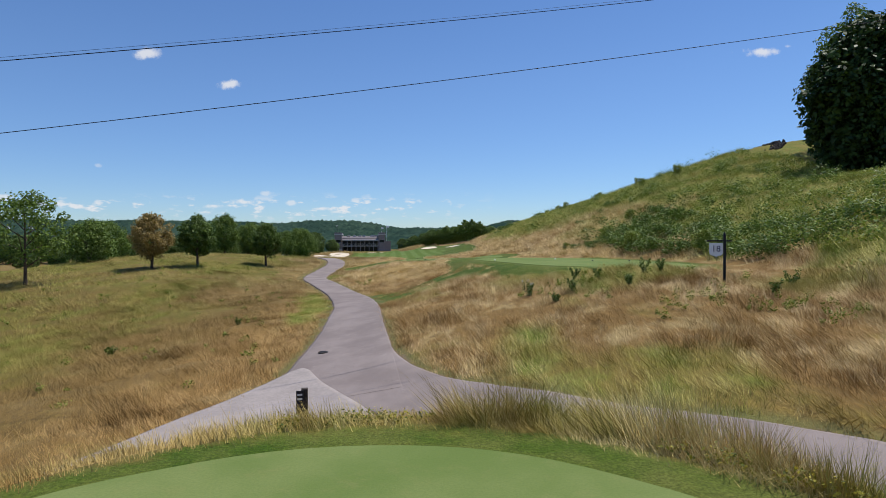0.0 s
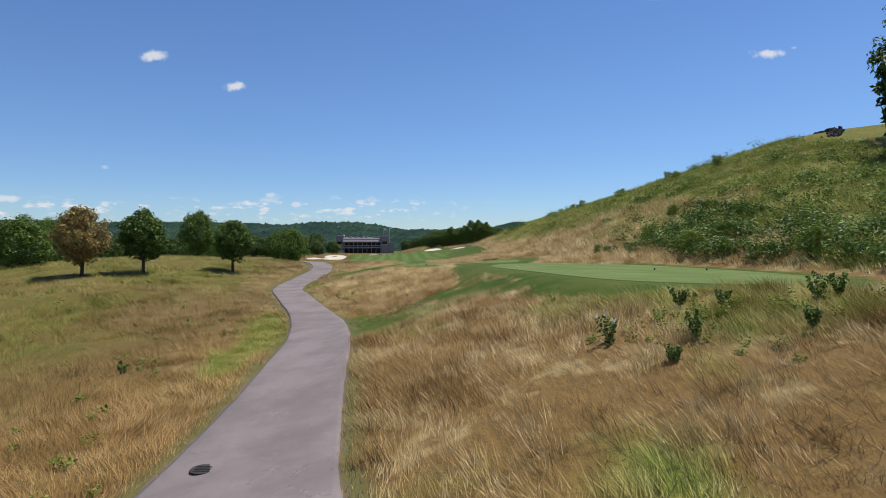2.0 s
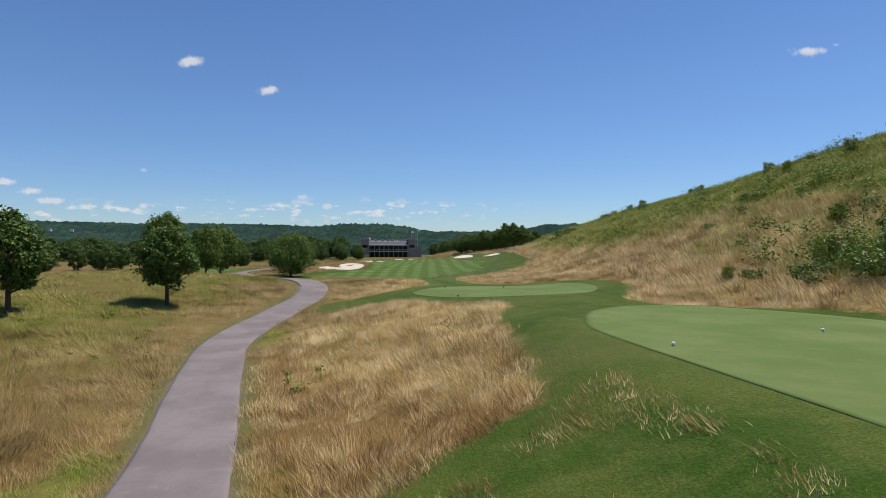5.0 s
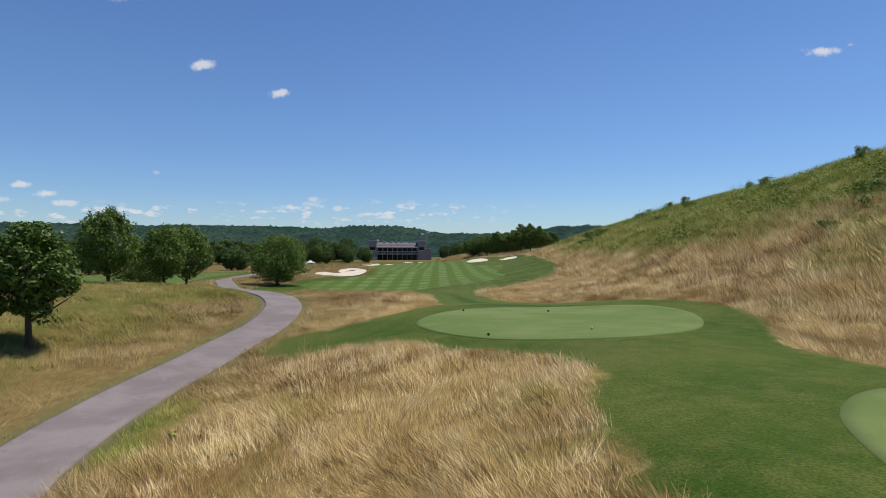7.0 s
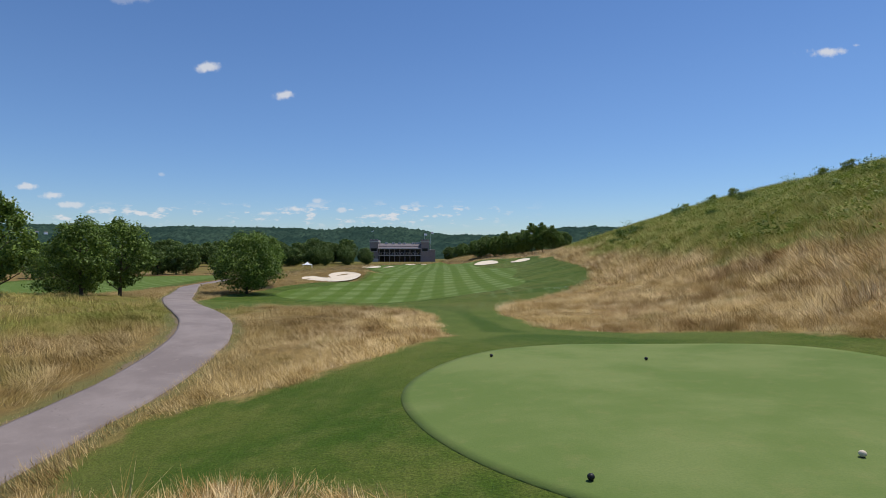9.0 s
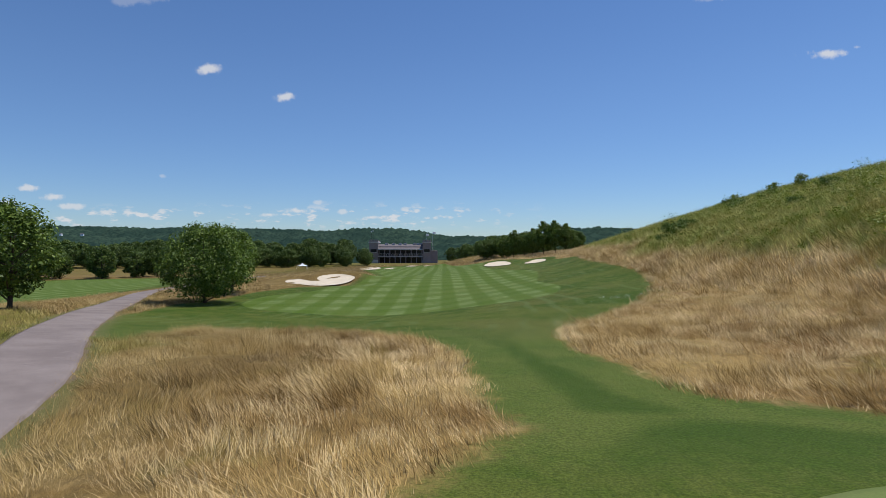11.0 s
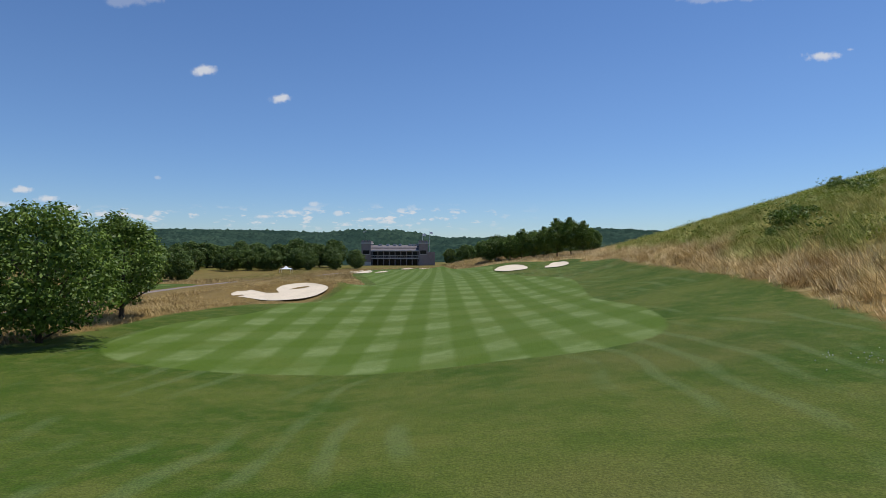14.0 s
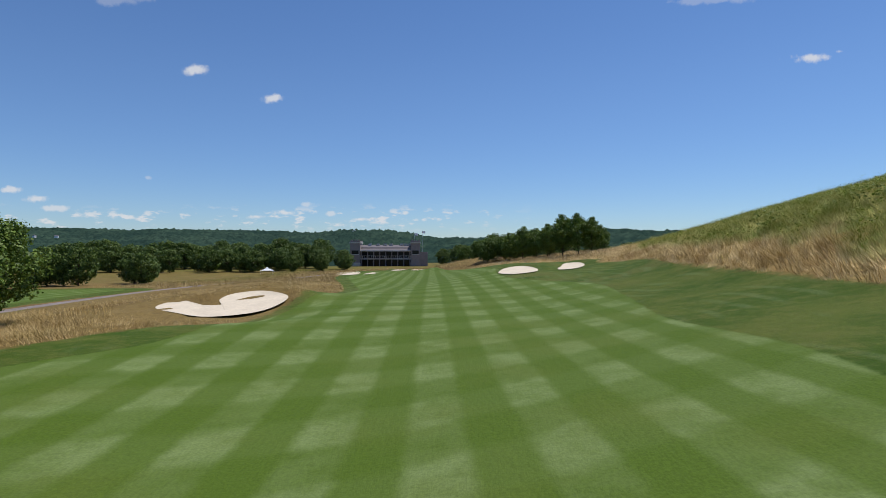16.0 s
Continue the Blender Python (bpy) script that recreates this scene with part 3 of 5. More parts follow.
def make_ground():
    xs = steps([(-2600, -600, 200), (-600, -150, 45), (-150, -60, 6), (-60, -40, 1.5), (-40, 16, 0.5), (16, 48, 1.4), (48, 110, 5), (110, 600, 45), (600, 2600, 200)])
    ys = steps([(-300, -20, 20), (-20, 2, 1), (2, 128, 0.5), (128, 160, 0.8), (160, 200, 1.2), (200, 320, 4), (320, 700, 30), (700, 4200, 250)])
    X, Y = np.meshgrid(xs, ys)
    x, y = X.ravel(), Y.ravel()
    z = ground(x, y)
    m = mown(x, y)
    rough = smooth(0.0, -1.5, m) * smooth(0.2, 1.5, paved(x, y))
    z += rough * (0.10 * wobble(x, y, 1.6, 4.0) + 0.16 * wobble(x, y, 4.5, 7.0)) * smooth(400, 200, y)
    nx, ny = len(xs), len(ys)
    i = (np.arange(ny - 1)[:, None] * nx + np.arange(nx - 1)).ravel()
    me = mesh_from("ground", np.stack([x, y, z], 1), np.stack([i, i + 1, i + nx + 1, i + nx], 1), GROUND, flat=False)
    give(me, "mown", np.clip(m, -20, 20))
    give(me, "fairway", np.clip(np.maximum(inside(FAIRWAY, x, y), inside(WEST_FAIR, x, y) - 4), -20, 20))
    give(me, "paved", np.clip(paved(x, y), -5, 20))
    give(me, "lush", lush(x, y))
    tagged(new("ground", me), "rolling golf course ground of tan fescue and mown green turf", "ground", kind="structure")


make_ground()


def sheet(name, outline, mat, lift, label, category, kind="structure", sides=0.0, rings=26, centre=None):
    """A patch that follows the ground inside an outline."""
    p = np.array(outline)
    c = p.mean(axis=0) if centre is None else np.array(centre)
    verts, n = [], len(p)
    for k in range(rings):
        f = 1 - k / rings
        q = c + (p - c) * f
        zz = ground(q[:, 0], q[:, 1]) + lift
        verts += list(np.column_stack([q, zz]))
    verts.append((*c, height(*c) + lift))
    faces = []
    for k in range(rings - 1):
        for j in range(n):
            a, b2 = k * n + j, k * n + (j + 1) % n
            faces.append((a, b2, b2 + n, a + n))
    bm = bmesh.new()
    vs = [bm.verts.new(v) for v in verts]
    for f in faces:
        bm.faces.new([vs[k] for k in f])
    for j in range(n):
        bm.faces.new((vs[(rings - 1) * n + j], vs[(rings - 1) * n + (j + 1) % n], vs[-1]))
    if sides:
        low = [bm.verts.new((v[0], v[1], v[2] - sides)) for v in verts[:n]]
        for j in range(n):
            bm.faces.new((vs[(j + 1) % n], vs[j], low[j], low[(j + 1) % n]))
    bmesh.ops.recalc_face_normals(bm, faces=bm.faces)
    for f in bm.faces:
        f.smooth = True
    ob = part(name, bm, mat, None)
    return tagged(ob, label, category, kind=kind)


sheet("tee_box", TEE_ONE, TURF_TEE, 0.016, "close-mown pale green tee box at the foot of the hill", "tee box", sides=0.06)
sheet("tee_box", TEE_TWO, TURF_TEE, 0.016, "close-mown oval green tee box ringed by darker rough", "tee box", sides=0.06)
sheet("putting_green", GREEN, TURF_TEE, 0.016, "smooth pale green turf on a raised mound", "putting green")
for b in BUNKERS:
    sheet("sand_bunker", b, SAND, 0.09, "pale sand bunker cut into the turf beside the fairway", "bunker", kind="structure", centre=(-25.6, 135.7) if b is BUNKERS[0] else None)


def strip(name, line, wide, mat, lift, label, category, n=8, wander=0.06):
    """A paved strip along a line, a slab with real edges."""
    pts = rounded(line, n, closed=False)
    w = np.interp(np.arange(len(pts)) / n, np.arange(len(wide)), wide)
    p = np.array(pts)
    d = np.gradient(p, axis=0)
    d /= np.linalg.norm(d, axis=1)[:, None]
    side = np.column_stack([-d[:, 1], d[:, 0]])
    bm = bmesh.new()
    rows = []
    for i in range(len(p)):
        jl, jr = wander * noise.noise((i * 0.45, 0, 3.1)), wander * noise.noise((i * 0.45, 9, 1.1))
        row = []
        offs = np.concatenate([[-w[i] / 2 + jl], np.linspace(-w[i] / 2 + 0.1, w[i] / 2 - 0.1, 7), [w[i] / 2 + jr]])
        q = p[i] + offs[:, None] * side[i]
        z = ground(q[:, 0], q[:, 1]) + lift
        z[0] -= 0.02
        z[-1] -= 0.02
        row = [bm.verts.new((*a, b)) for a, b in zip(q, z)]
        lo = [bm.verts.new((*q[0], z[0] - 0.2)), bm.verts.new((*q[-1], z[-1] - 0.2))]
        rows.append([lo[0], *row, lo[1]])
    for a, b in zip(rows, rows[1:]):
        for k in range(len(a) - 1):
            bm.faces.new((a[k], a[k + 1], b[k + 1], b[k]))
    bmesh.ops.recalc_face_normals(bm, faces=bm.faces)
    for f in bm.faces:
        f.smooth = True
    ob = part(name, bm, mat, None)
    return tagged(ob, label, category, kind="structure")


strip("cart_path", PATH_LINE, PATH_WIDE, TARMAC, 0.075, "worn mauve-grey tarmac cart path winding through the rough", "path")
strip("cart_path", EAST_LINE, [2.4] + [2.7] * 9, TARMAC, 0.068, "worn tarmac branch of the cart path below the green", "path")
sheet("cart_path", CONCRETE_PAD, CONCRETE, 0.092, "pale concrete branch of the cart path below the green", "path", sides=0.15)

# ---- far hills and woods ----
def make_ridge(name, label, x0, x1, y0, y1, tops, step, seed, lump, spread, front=1.7):
    """A wooded ridge: tops are (x, height) along its crest."""
    xs = np.arange(x0, x1, step)
    t = np.linspace(0, 1, spread)
    X, Tt = np.meshgrid(xs, t)
    tx = np.array([a for a, _ in tops], float)
    tz = np.array([b for _, b in tops], float)
    x, k = X.ravel(), Tt.ravel()
    y = y0 + (y1 - y0) * k + 60 * wobble(x, x * 0.3, 260, seed)
    crest = np.interp(x, tx, tz)
    z = -6 + (crest + 6) * (1 - (1 - k) ** front)
    z += 0.06 * crest * wobble(x, y, 140, seed)
    rng = np.random.default_rng(int(seed * 10))
    z += lump * (0.6 * wobble(x, y, 9, seed) + 0.5 * wobble(x, y, 4.1, seed + 2) + rng.uniform(-0.5, 0.5, len(x)))
    nx = len(xs)
    i = (np.arange(spread - 1)[:, None] * nx + np.arange(nx - 1)).ravel()
    f = np.stack([i, i + 1, i + nx + 1, i + nx], 1)
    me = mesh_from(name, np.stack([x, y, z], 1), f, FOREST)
    tagged(new(name, me), label, "wooded hill", kind="structure")


def forest_material():
    m, g, b, where = material("distant_forest", 0.95)
    b.inputs["Specular IOR Level"].default_value = 0.0
    n1, n2 = g.noise(where, 0.012, 4.0), g.noise(where, 0.11, 3.0, 0.7)
    # blue of the distance haze is mixed into these greens
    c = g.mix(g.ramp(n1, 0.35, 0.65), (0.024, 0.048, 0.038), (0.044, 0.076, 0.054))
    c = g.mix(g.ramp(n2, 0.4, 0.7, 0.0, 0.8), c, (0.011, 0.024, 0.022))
    g.put(b.inputs["Base Color"], c)
    return m


FOREST = forest_material()
make_ridge("backdrop", "long forested ridge of dark trees on the skyline, tinted blue for haze", -2600, 900, 950, 1750,
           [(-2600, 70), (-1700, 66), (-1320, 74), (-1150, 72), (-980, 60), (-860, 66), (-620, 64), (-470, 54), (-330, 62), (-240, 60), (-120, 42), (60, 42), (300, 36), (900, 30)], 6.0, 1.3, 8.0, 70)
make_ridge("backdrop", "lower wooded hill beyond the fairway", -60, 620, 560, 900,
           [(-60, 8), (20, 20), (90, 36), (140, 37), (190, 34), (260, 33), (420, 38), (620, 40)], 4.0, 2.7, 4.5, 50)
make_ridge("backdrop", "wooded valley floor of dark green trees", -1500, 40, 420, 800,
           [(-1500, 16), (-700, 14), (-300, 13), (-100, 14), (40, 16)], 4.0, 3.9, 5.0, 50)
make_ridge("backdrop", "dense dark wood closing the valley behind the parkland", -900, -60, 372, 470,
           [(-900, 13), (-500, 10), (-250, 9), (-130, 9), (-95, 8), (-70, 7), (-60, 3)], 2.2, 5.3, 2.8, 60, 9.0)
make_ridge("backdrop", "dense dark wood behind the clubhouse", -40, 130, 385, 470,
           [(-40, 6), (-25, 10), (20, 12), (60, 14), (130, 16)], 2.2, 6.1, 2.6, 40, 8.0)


# ---- trees ----
def leaves(rng, centres, radii, per, size, squash=0.8):
    """Leaf quads scattered about clump centres."""
    n = len(centres) * per
    c = np.repeat(centres, per, axis=0)
    r = np.repeat(radii, per)[:, None]
    d = rng.normal(size=(n, 3))
    d /= np.linalg.norm(d, axis=1)[:, None]
    p = c + d * r * rng.uniform(0.55, 1.0, (n, 1)) * np.array((1, 1, squash))
    nrm = d + rng.normal(scale=0.6, size=(n, 3)) + np.array((0, 0, 0.5))
    nrm /= np.linalg.norm(nrm, axis=1)[:, None]
    a = np.cross(nrm, rng.normal(size=(n, 3)))
    a /= np.linalg.norm(a, axis=1)[:, None]
    b = np.cross(nrm, a)
    s = size * rng.uniform(0.6, 1.25, (n, 1))
    v = np.stack([p - a * s, p + b * s * 0.55 + nrm * s * 0.15, p + a * s, p - b * s * 0.55 + nrm * s * 0.15], 1).reshape(-1, 3)
    return v, np.arange(4 * n).reshape(-1, 4)


def tree(name, label, seed, tall, wide, clear, mat, group="", clumps=90, per=46, size=0.13, shape=1.0, trunk=0.13, category="tree"):
    """A broadleaf tree: tapered trunk with limbs, and a crown of leaf clumps with gaps."""
    rng = np.random.default_rng(seed)
    root = thing(name, label, category, group=group)
    bm = bmesh.new()
    lean = rng.normal(scale=0.05, size=2)
    pts = [(lean[0] * t * tall * 0.5, lean[1] * t * tall * 0.5, -0.3 + t * tall * 0.86) for t in (0, 0.12, 0.3, 0.55, 0.8, 1.0)]
    tube(bm, pts, [trunk * 1.5, trunk, trunk * 0.85, trunk * 0.55, trunk * 0.3, trunk * 0.1])
    half = (tall - clear) / 2
    mid = clear + half
    for k in range(11):
        a = k * 2.4 + rng.uniform(-0.4, 0.4)
        z0 = clear * 0.9 + (tall - clear) * 0.6 * k / 11
        r = wide * 0.42 * (1 - 0.4 * k / 11)
        z1 = z0 + r * rng.uniform(0.5, 0.9)
        tube(bm, [(0, 0, z0), (math.cos(a) * r * 0.5, math.sin(a) * r * 0.5, z0 + (z1 - z0) * 0.45), (math.cos(a) * r, math.sin(a) * r, z1)], [trunk * 0.4, trunk * 0.26, trunk * 0.08], 5)
    part("trunk", bm, BARK, root)
    d = rng.normal(size=(clumps, 3))
    d /= np.linalg.norm(d, axis=1)[:, None]
    f = rng.uniform(0.35, 1.0, clumps) ** 0.4
    up = d[:, 2]
    # fuller below the middle, narrower at the top
    belly = np.where(up > 0, 1 - 0.30 * shape * up, 1 - 0.12 * up * up)
    bulge = 1 + 0.13 * np.sin(3 * np.arctan2(d[:, 1], d[:, 0]) + seed) + rng.normal(scale=0.06, size=clumps)
    rad = wide / 2 * 0.88 * f * belly * bulge
    c = np.column_stack([d[:, 0] * rad, d[:, 1] * rad, mid + up * half * 0.92 * f * (1 + rng.normal(scale=0.05, size=clumps))])
    cr = wide * 0.105 * rng.uniform(0.7, 1.3, clumps)
    v, q = leaves(rng, c, cr, per, size)
    me = mesh_from("crown", v, q, mat)
    ob = new("crown", me)
    ob.parent = root
    return root


def plant(root, x, y, turn=0.0, size=1.0, drop=0.0):
    root.matrix_world = pose(x, y, height(x, y) - drop, 0, 0, turn)
    root.scale = (size, size, size)
    return root


def again(root, x, y, turn, size=1.0, drop=0.0, wide=1.0):
    m = pose(x, y, height(x, y) - drop, 0, 0, turn)
    ob = copy_thing(root, m)
    ob.scale = (size * wide, size * wide, size)
    return ob


MAPLE = "young maple with dense dark green crown on dry grass"
plant(tree("maple_tree", MAPLE, 11, 5.15, 3.9, 0.95, LEAF_MAPLE, "trees beside the path", 200, 52, 0.105, 1.0), -24.1, 56.2, 20)
plant(tree("maple_tree", "small round-headed maple with a short bare trunk", 12, 4.7, 3.8, 1.05, LEAF_MAPLE, "trees beside the path", 190, 52, 0.10, 0.8), -19.2, 62.1, 75)
plant(tree("browning_tree", "bronze-leaved tree turning brown on the ridge of grass", 13, 5.4, 4.1, 0.8, LEAF_BRONZE, "trees beside the path", 190, 50, 0.10, 1.5), -27.0, 53.0, 130)
plant(tree("locust_tree", "large feathery honey locust with layered open foliage", 14, 7.6, 7.0, 1.5, LEAF_PEAR, "trees beside the path", 80, 70, 0.13, 0.5), -33.2, 45.5, 10)
pear = tree("pear_tree", "broad round pear tree with glossy green crown", 15, 6.5, 5.1, 0.55, LEAF_PEAR, "trees along the path", 230, 54, 0.105, 1.0)
plant(pear, -32.9, 86.5, 0)
again(pear, -31.2, 91.7, 80, 0.88)
again(pear, -31.9, 96.8, 160, 0.98)
again(pear, -29.3, 118.6, 220, 1.0, wide=1.08)
again(pear, -34.9, 127.8, 300, 1.0, 0.1)
again(pear, -39, 63, 40, 0.95, 1.2, wide=1.15)
oak = tree("spreading_tree", "wide low spreading tree with foliage almost to the ground", 16, 6.4, 7.4, 0.1, LEAF_PEAR, "trees along the path", 260, 56, 0.11, 0.8)
plant(oak, -27.6, 110.3, 40)
again(oak, -38.5, 100, 120, 0.85, 0.4)
again(oak, -46, 78, 220, 1.0, 0.5)

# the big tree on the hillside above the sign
big = tree("hillside_tree", "massive dense tree on the hill, shade put into its dark leaf colour", 17, 21.0, 15.5, 0.0, LEAF_SHADED, "", 760, 70, 0.34, 0.5, 0.45)
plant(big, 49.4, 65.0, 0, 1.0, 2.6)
willow = tree("willow_tree", "tall feathery willow rising behind a darker tree", 18, 21.0, 10.0, 1.0, LEAF_PEAR, "", 130, 60, 0.20, 0.8, 0.4)
plant(willow, 54.5, 77.0, 0, 1.0, 0.3)

# the row beyond the right-hand bunkers
poplar = tree("locust_tree", "slender light green tree in a row on the rise", 21, 9.2, 6.2, 0.9, LEAF_PEAR, "row of trees on the rise", 150, 50, 0.19, 1.5)
plant(poplar, 8.6, 222, 0)
for x, y, a, s in ((11.4, 219, 60, 0.95), (14.0, 218, 130, 0.8), (1.2, 236, 200, 0.9), (-1.6, 240, 20, 0.8), (4.2, 234, 280, 0.75), (6.2, 229, 310, 0.85)):
    again(poplar, x, y, a, s)
dusky = tree("shade_tree", "deep green rounded tree in a row on the rise", 22, 7.6, 7.4, 0.3, LEAF_MAPLE, "row of trees on the rise", 150, 46, 0.22, 0.8)
plant(dusky, 4.6, 244, 0)
for x, y, a, s in ((-5, 262, 60, 0.95), (-9, 272, 130, 0.95), (-13, 285, 200, 1.0), (-2, 255, 250, 0.95), (16.5, 232, 90, 0.8), (20, 240, 190, 0.8), (12, 246, 310, 0.9), (-7, 255, 15, 0.9), (0, 247, 170, 0.95), (8, 240, 75, 0.9)):
    again(dusky, x, y, a, s)

# parkland trees out to the west and round the clubhouse
park = tree("parkland_tree", "full green parkland tree among other trees", 23, 11.0, 10.0, 0.3, LEAF_WOODS, "parkland trees", 120, 44, 0.32, 0.9, 0.2)
plant(park, -70, 316, 0, 0.8)
rng = np.random.default_rng(5)
spots = [(-66, 300, 0.75), (-74, 296, 0.7), (-60, 312, 0.72), (-80, 302, 0.8), (-72, 287, 0.55), (-63, 292, 0.6), (-57, 300, 0.55)]
for k in range(95):
    spots.append((-80 - 3.0 * k + rng.uniform(-2, 2), 290 - 0.55 * k + rng.uniform(-6, 6), rng.uniform(0.60, 0.90)))
for k in range(70):
    spots.append((-72 - 4.4 * k + rng.uniform(-2, 2), 322 - 0.5 * k + rng.uniform(-8, 8), rng.uniform(0.85, 1.15)))
for k in range(34):
    spots.append((-76 - 3.0 * k + rng.uniform(-2, 2), 214 - 1.6 * k + rng.uniform(-9, 9), rng.uniform(0.52, 0.80)))
for k in range(16):
    spots.append((-62 - 5.5 * k + rng.uniform(-2, 2), 150 - 1.5 * k + rng.uniform(-6, 6), rng.uniform(0.35, 0.55)) if k > 4 else (-110 - 9 * k, 120, 0.6))
for k in range(14):
    spots.append((-24 + 6.5 * k + rng.uniform(-3, 3), 366 + rng.uniform(-8, 14), rng.uniform(0.75, 1.05)))
for k in range(13):
    spots.append((-86 - 5.2 * k + rng.uniform(-2, 2), 326 + rng.uniform(-6, 6), rng.uniform(0.8, 1.05)))
for x, y, s in spots:
    again(park, x, y, rng.uniform(0, 360), s, 0.2, wide=rng.uniform(0.9, 1.2))


# ---- clubhouse ----
def prism(name, lo, hi, mat, parent, label="", bevel=0.0):
    bm = bmesh.new()
    box(bm, lo, hi, bevel)
    return part(name, bm, mat, parent, label)


def clubhouse():
    c = thing("clubhouse", "mauve-grey two-storey clubhouse with square end towers and balconies", "building", (-50.0, 346.0, 3.0), turn=6.0)
    c.scale = (0.82, 1.0, 1.0)
    prism("wall", (-13.5, 2.4, 0), (13.5, 13, 8.2), MASONRY, c)
    for name, x0, x1 in (("tower", -18.6, -13.4), ("tower", 13.4, 18.4)):
        t = prism(name, (x0, 0, 0), (x1, 11, 10.6), MASONRY, c, "square masonry tower")
        prism("cornice", (x0 - 0.35, -0.35, 10.0), (x1 + 0.35, 11.3, 10.5), TRIM, t)
        prism("parapet", (x0 - 0.1, -0.1, 10.6), (x1 + 0.1, 11, 11.1), MASONRY, t)
        for i in range(3):
            prism("merlon", (x0 + 0.3 + 1.75 * i, -0.1, 11.1), (x0 + 1.3 + 1.75 * i, 0.4, 11.6), MASONRY, t)
        prism("window", (x0 + 0.8, -0.06, 5.3), (x1 - 0.8, 0.2, 6.9), GLASS, t, "dark tower window")
        prism("sill", (x0 + 0.6, -0.25, 5.0), (x1 - 0.6, 0.1, 5.25), TRIM, t)
        prism("plinth", (x0 - 0.2, -0.2, 0), (x1 + 0.2, 0.3, 1.6), TRIM if x0 < 0 else MASONRY, t)
    prism("wing", (18.4, 2, 0), (22.4, 11, 6.2), MASONRY, c)
    # sloping roof between the towers
    bm = bmesh.new()
    a = [bm.verts.new(p) for p in ((-13.4, 0.3, 6.9), (13.4, 0.3, 6.9), (13.4, 6, 9.4), (-13.4, 6, 9.4), (13.4, 12.8, 8.2), (-13.4, 12.8, 8.2), (-13.4, 0.3, 6.55), (13.4, 0.3, 6.55))]
    for f in ((0, 1, 2, 3), (3, 2, 4, 5), (6, 7, 1, 0)):
        bm.faces.new([a[i] for i in f])
    r = bmesh.ops.extrude_face_region(bm, geom=bm.faces[:])
    bmesh.ops.translate(bm, vec=(0, 0.02, -0.12), verts=[v for v in r["geom"] if isinstance(v, bmesh.types.BMVert)])
    roof = part("roof", bm, ROOFING, c)
    for x in (-9.5, -5.2, -1.2, 1.8, 7.5, 9.6, 11.6):
        prism("roof_unit", (x, 5.2, 9.1), (x + 1.7, 6.4, 9.95), TRIM, roof, "pale ventilation unit")
    prism("gutter", (-13.4, 0.1, 6.5), (13.4, 0.35, 6.75), TRIM, roof)
    # two open storeys behind columns
    for z in (0.0, 3.6):
        prism("deck", (-13.4, 0.2, z + 3.0), (13.4, 2.6, z + 3.35), TRIM, c)
        # the shade under each deck is given as this wall's dark colour
        prism("shaded_front", (-13.3, 2.2, z), (13.3, 2.5, z + 3.0), SHADE, c)
        for i in range(9):
            x = -12.9 + 3.2 * i
            prism("column", (x, 0.4, z), (x + 0.38, 0.8, z + 3.0), MASONRY, c)
        for i in range(8):
            x = -12.2 + 3.2 * i
            prism("window", (x, 2.08, z + 0.4), (x + 2.3, 2.22, z + 2.6), GLASS, c)
    rail = prism("balcony_rail", (-13.4, 0.22, 4.45), (13.4, 0.32, 4.6), TRIM, c)
    for i in range(28):
        x = -13.2 + 0.975 * i
        prism("baluster", (x, 0.23, 3.35), (x + 0.12, 0.31, 4.45), TRIM, rail)
    for x, h in ((-17.9, 4.2), (-16.9, 4.6)):
        p = prism("lamp_mast", (x, 5, 11.1), (x + 0.09, 5.09, 11.1 + h), IRON, c)
        prism("lamp_head", (x - 0.25, 4.8, 11.1 + h), (x + 0.35, 5.2, 11.5 + h), WHITE, p)
    return c


clubhouse()


def marquee():
    m = thing("marquee", "small white peaked tent on the far course", "tent", (-73.0, 268.0, height(-73, 268)), turn=10)
    m.scale = (0.6, 0.6, 0.6)
    bm = bmesh.new()
    ring = [bm.verts.new((x, y, 2.2)) for x, y in ((-3, -2.5), (3, -2.5), (3, 2.5), (-3, 2.5))]
    inner = [bm.verts.new((x * 0.42, y * 0.42, 2.75)) for x, y in ((-3, -2.5), (3, -2.5), (3, 2.5), (-3, 2.5))]
    top = bm.verts.new((0, 0, 4.0))
    for k in range(4):
        bm.faces.new((ring[k], ring[(k + 1) % 4], inner[(k + 1) % 4], inner[k]))
        bm.faces.new((inner[k], inner[(k + 1) % 4], top))
    part("canopy", bm, WHITE, m)
    for x, y in ((-2.9, -2.4), (2.9, -2.4), (2.9, 2.4), (-2.9, 2.4)):
        prism("leg", (x - 0.06, y - 0.06, 0), (x + 0.06, y + 0.06, 2.2), WHITE, m)


marquee()


# ---- things on the hole ----
def lettering(text, size, mat, name):
    cu = bpy.data.curves.new(name, "FONT")
    cu.body, cu.size, cu.align_x, cu.align_y, cu.extrude = text, size, "CENTER", "CENTER", 0.004
    ob = new(name, cu)
    me = bpy.data.meshes.new_from_object(ob)
    bpy.data.objects.remove(ob)
    me.materials.append(mat)
    return new(name, me)


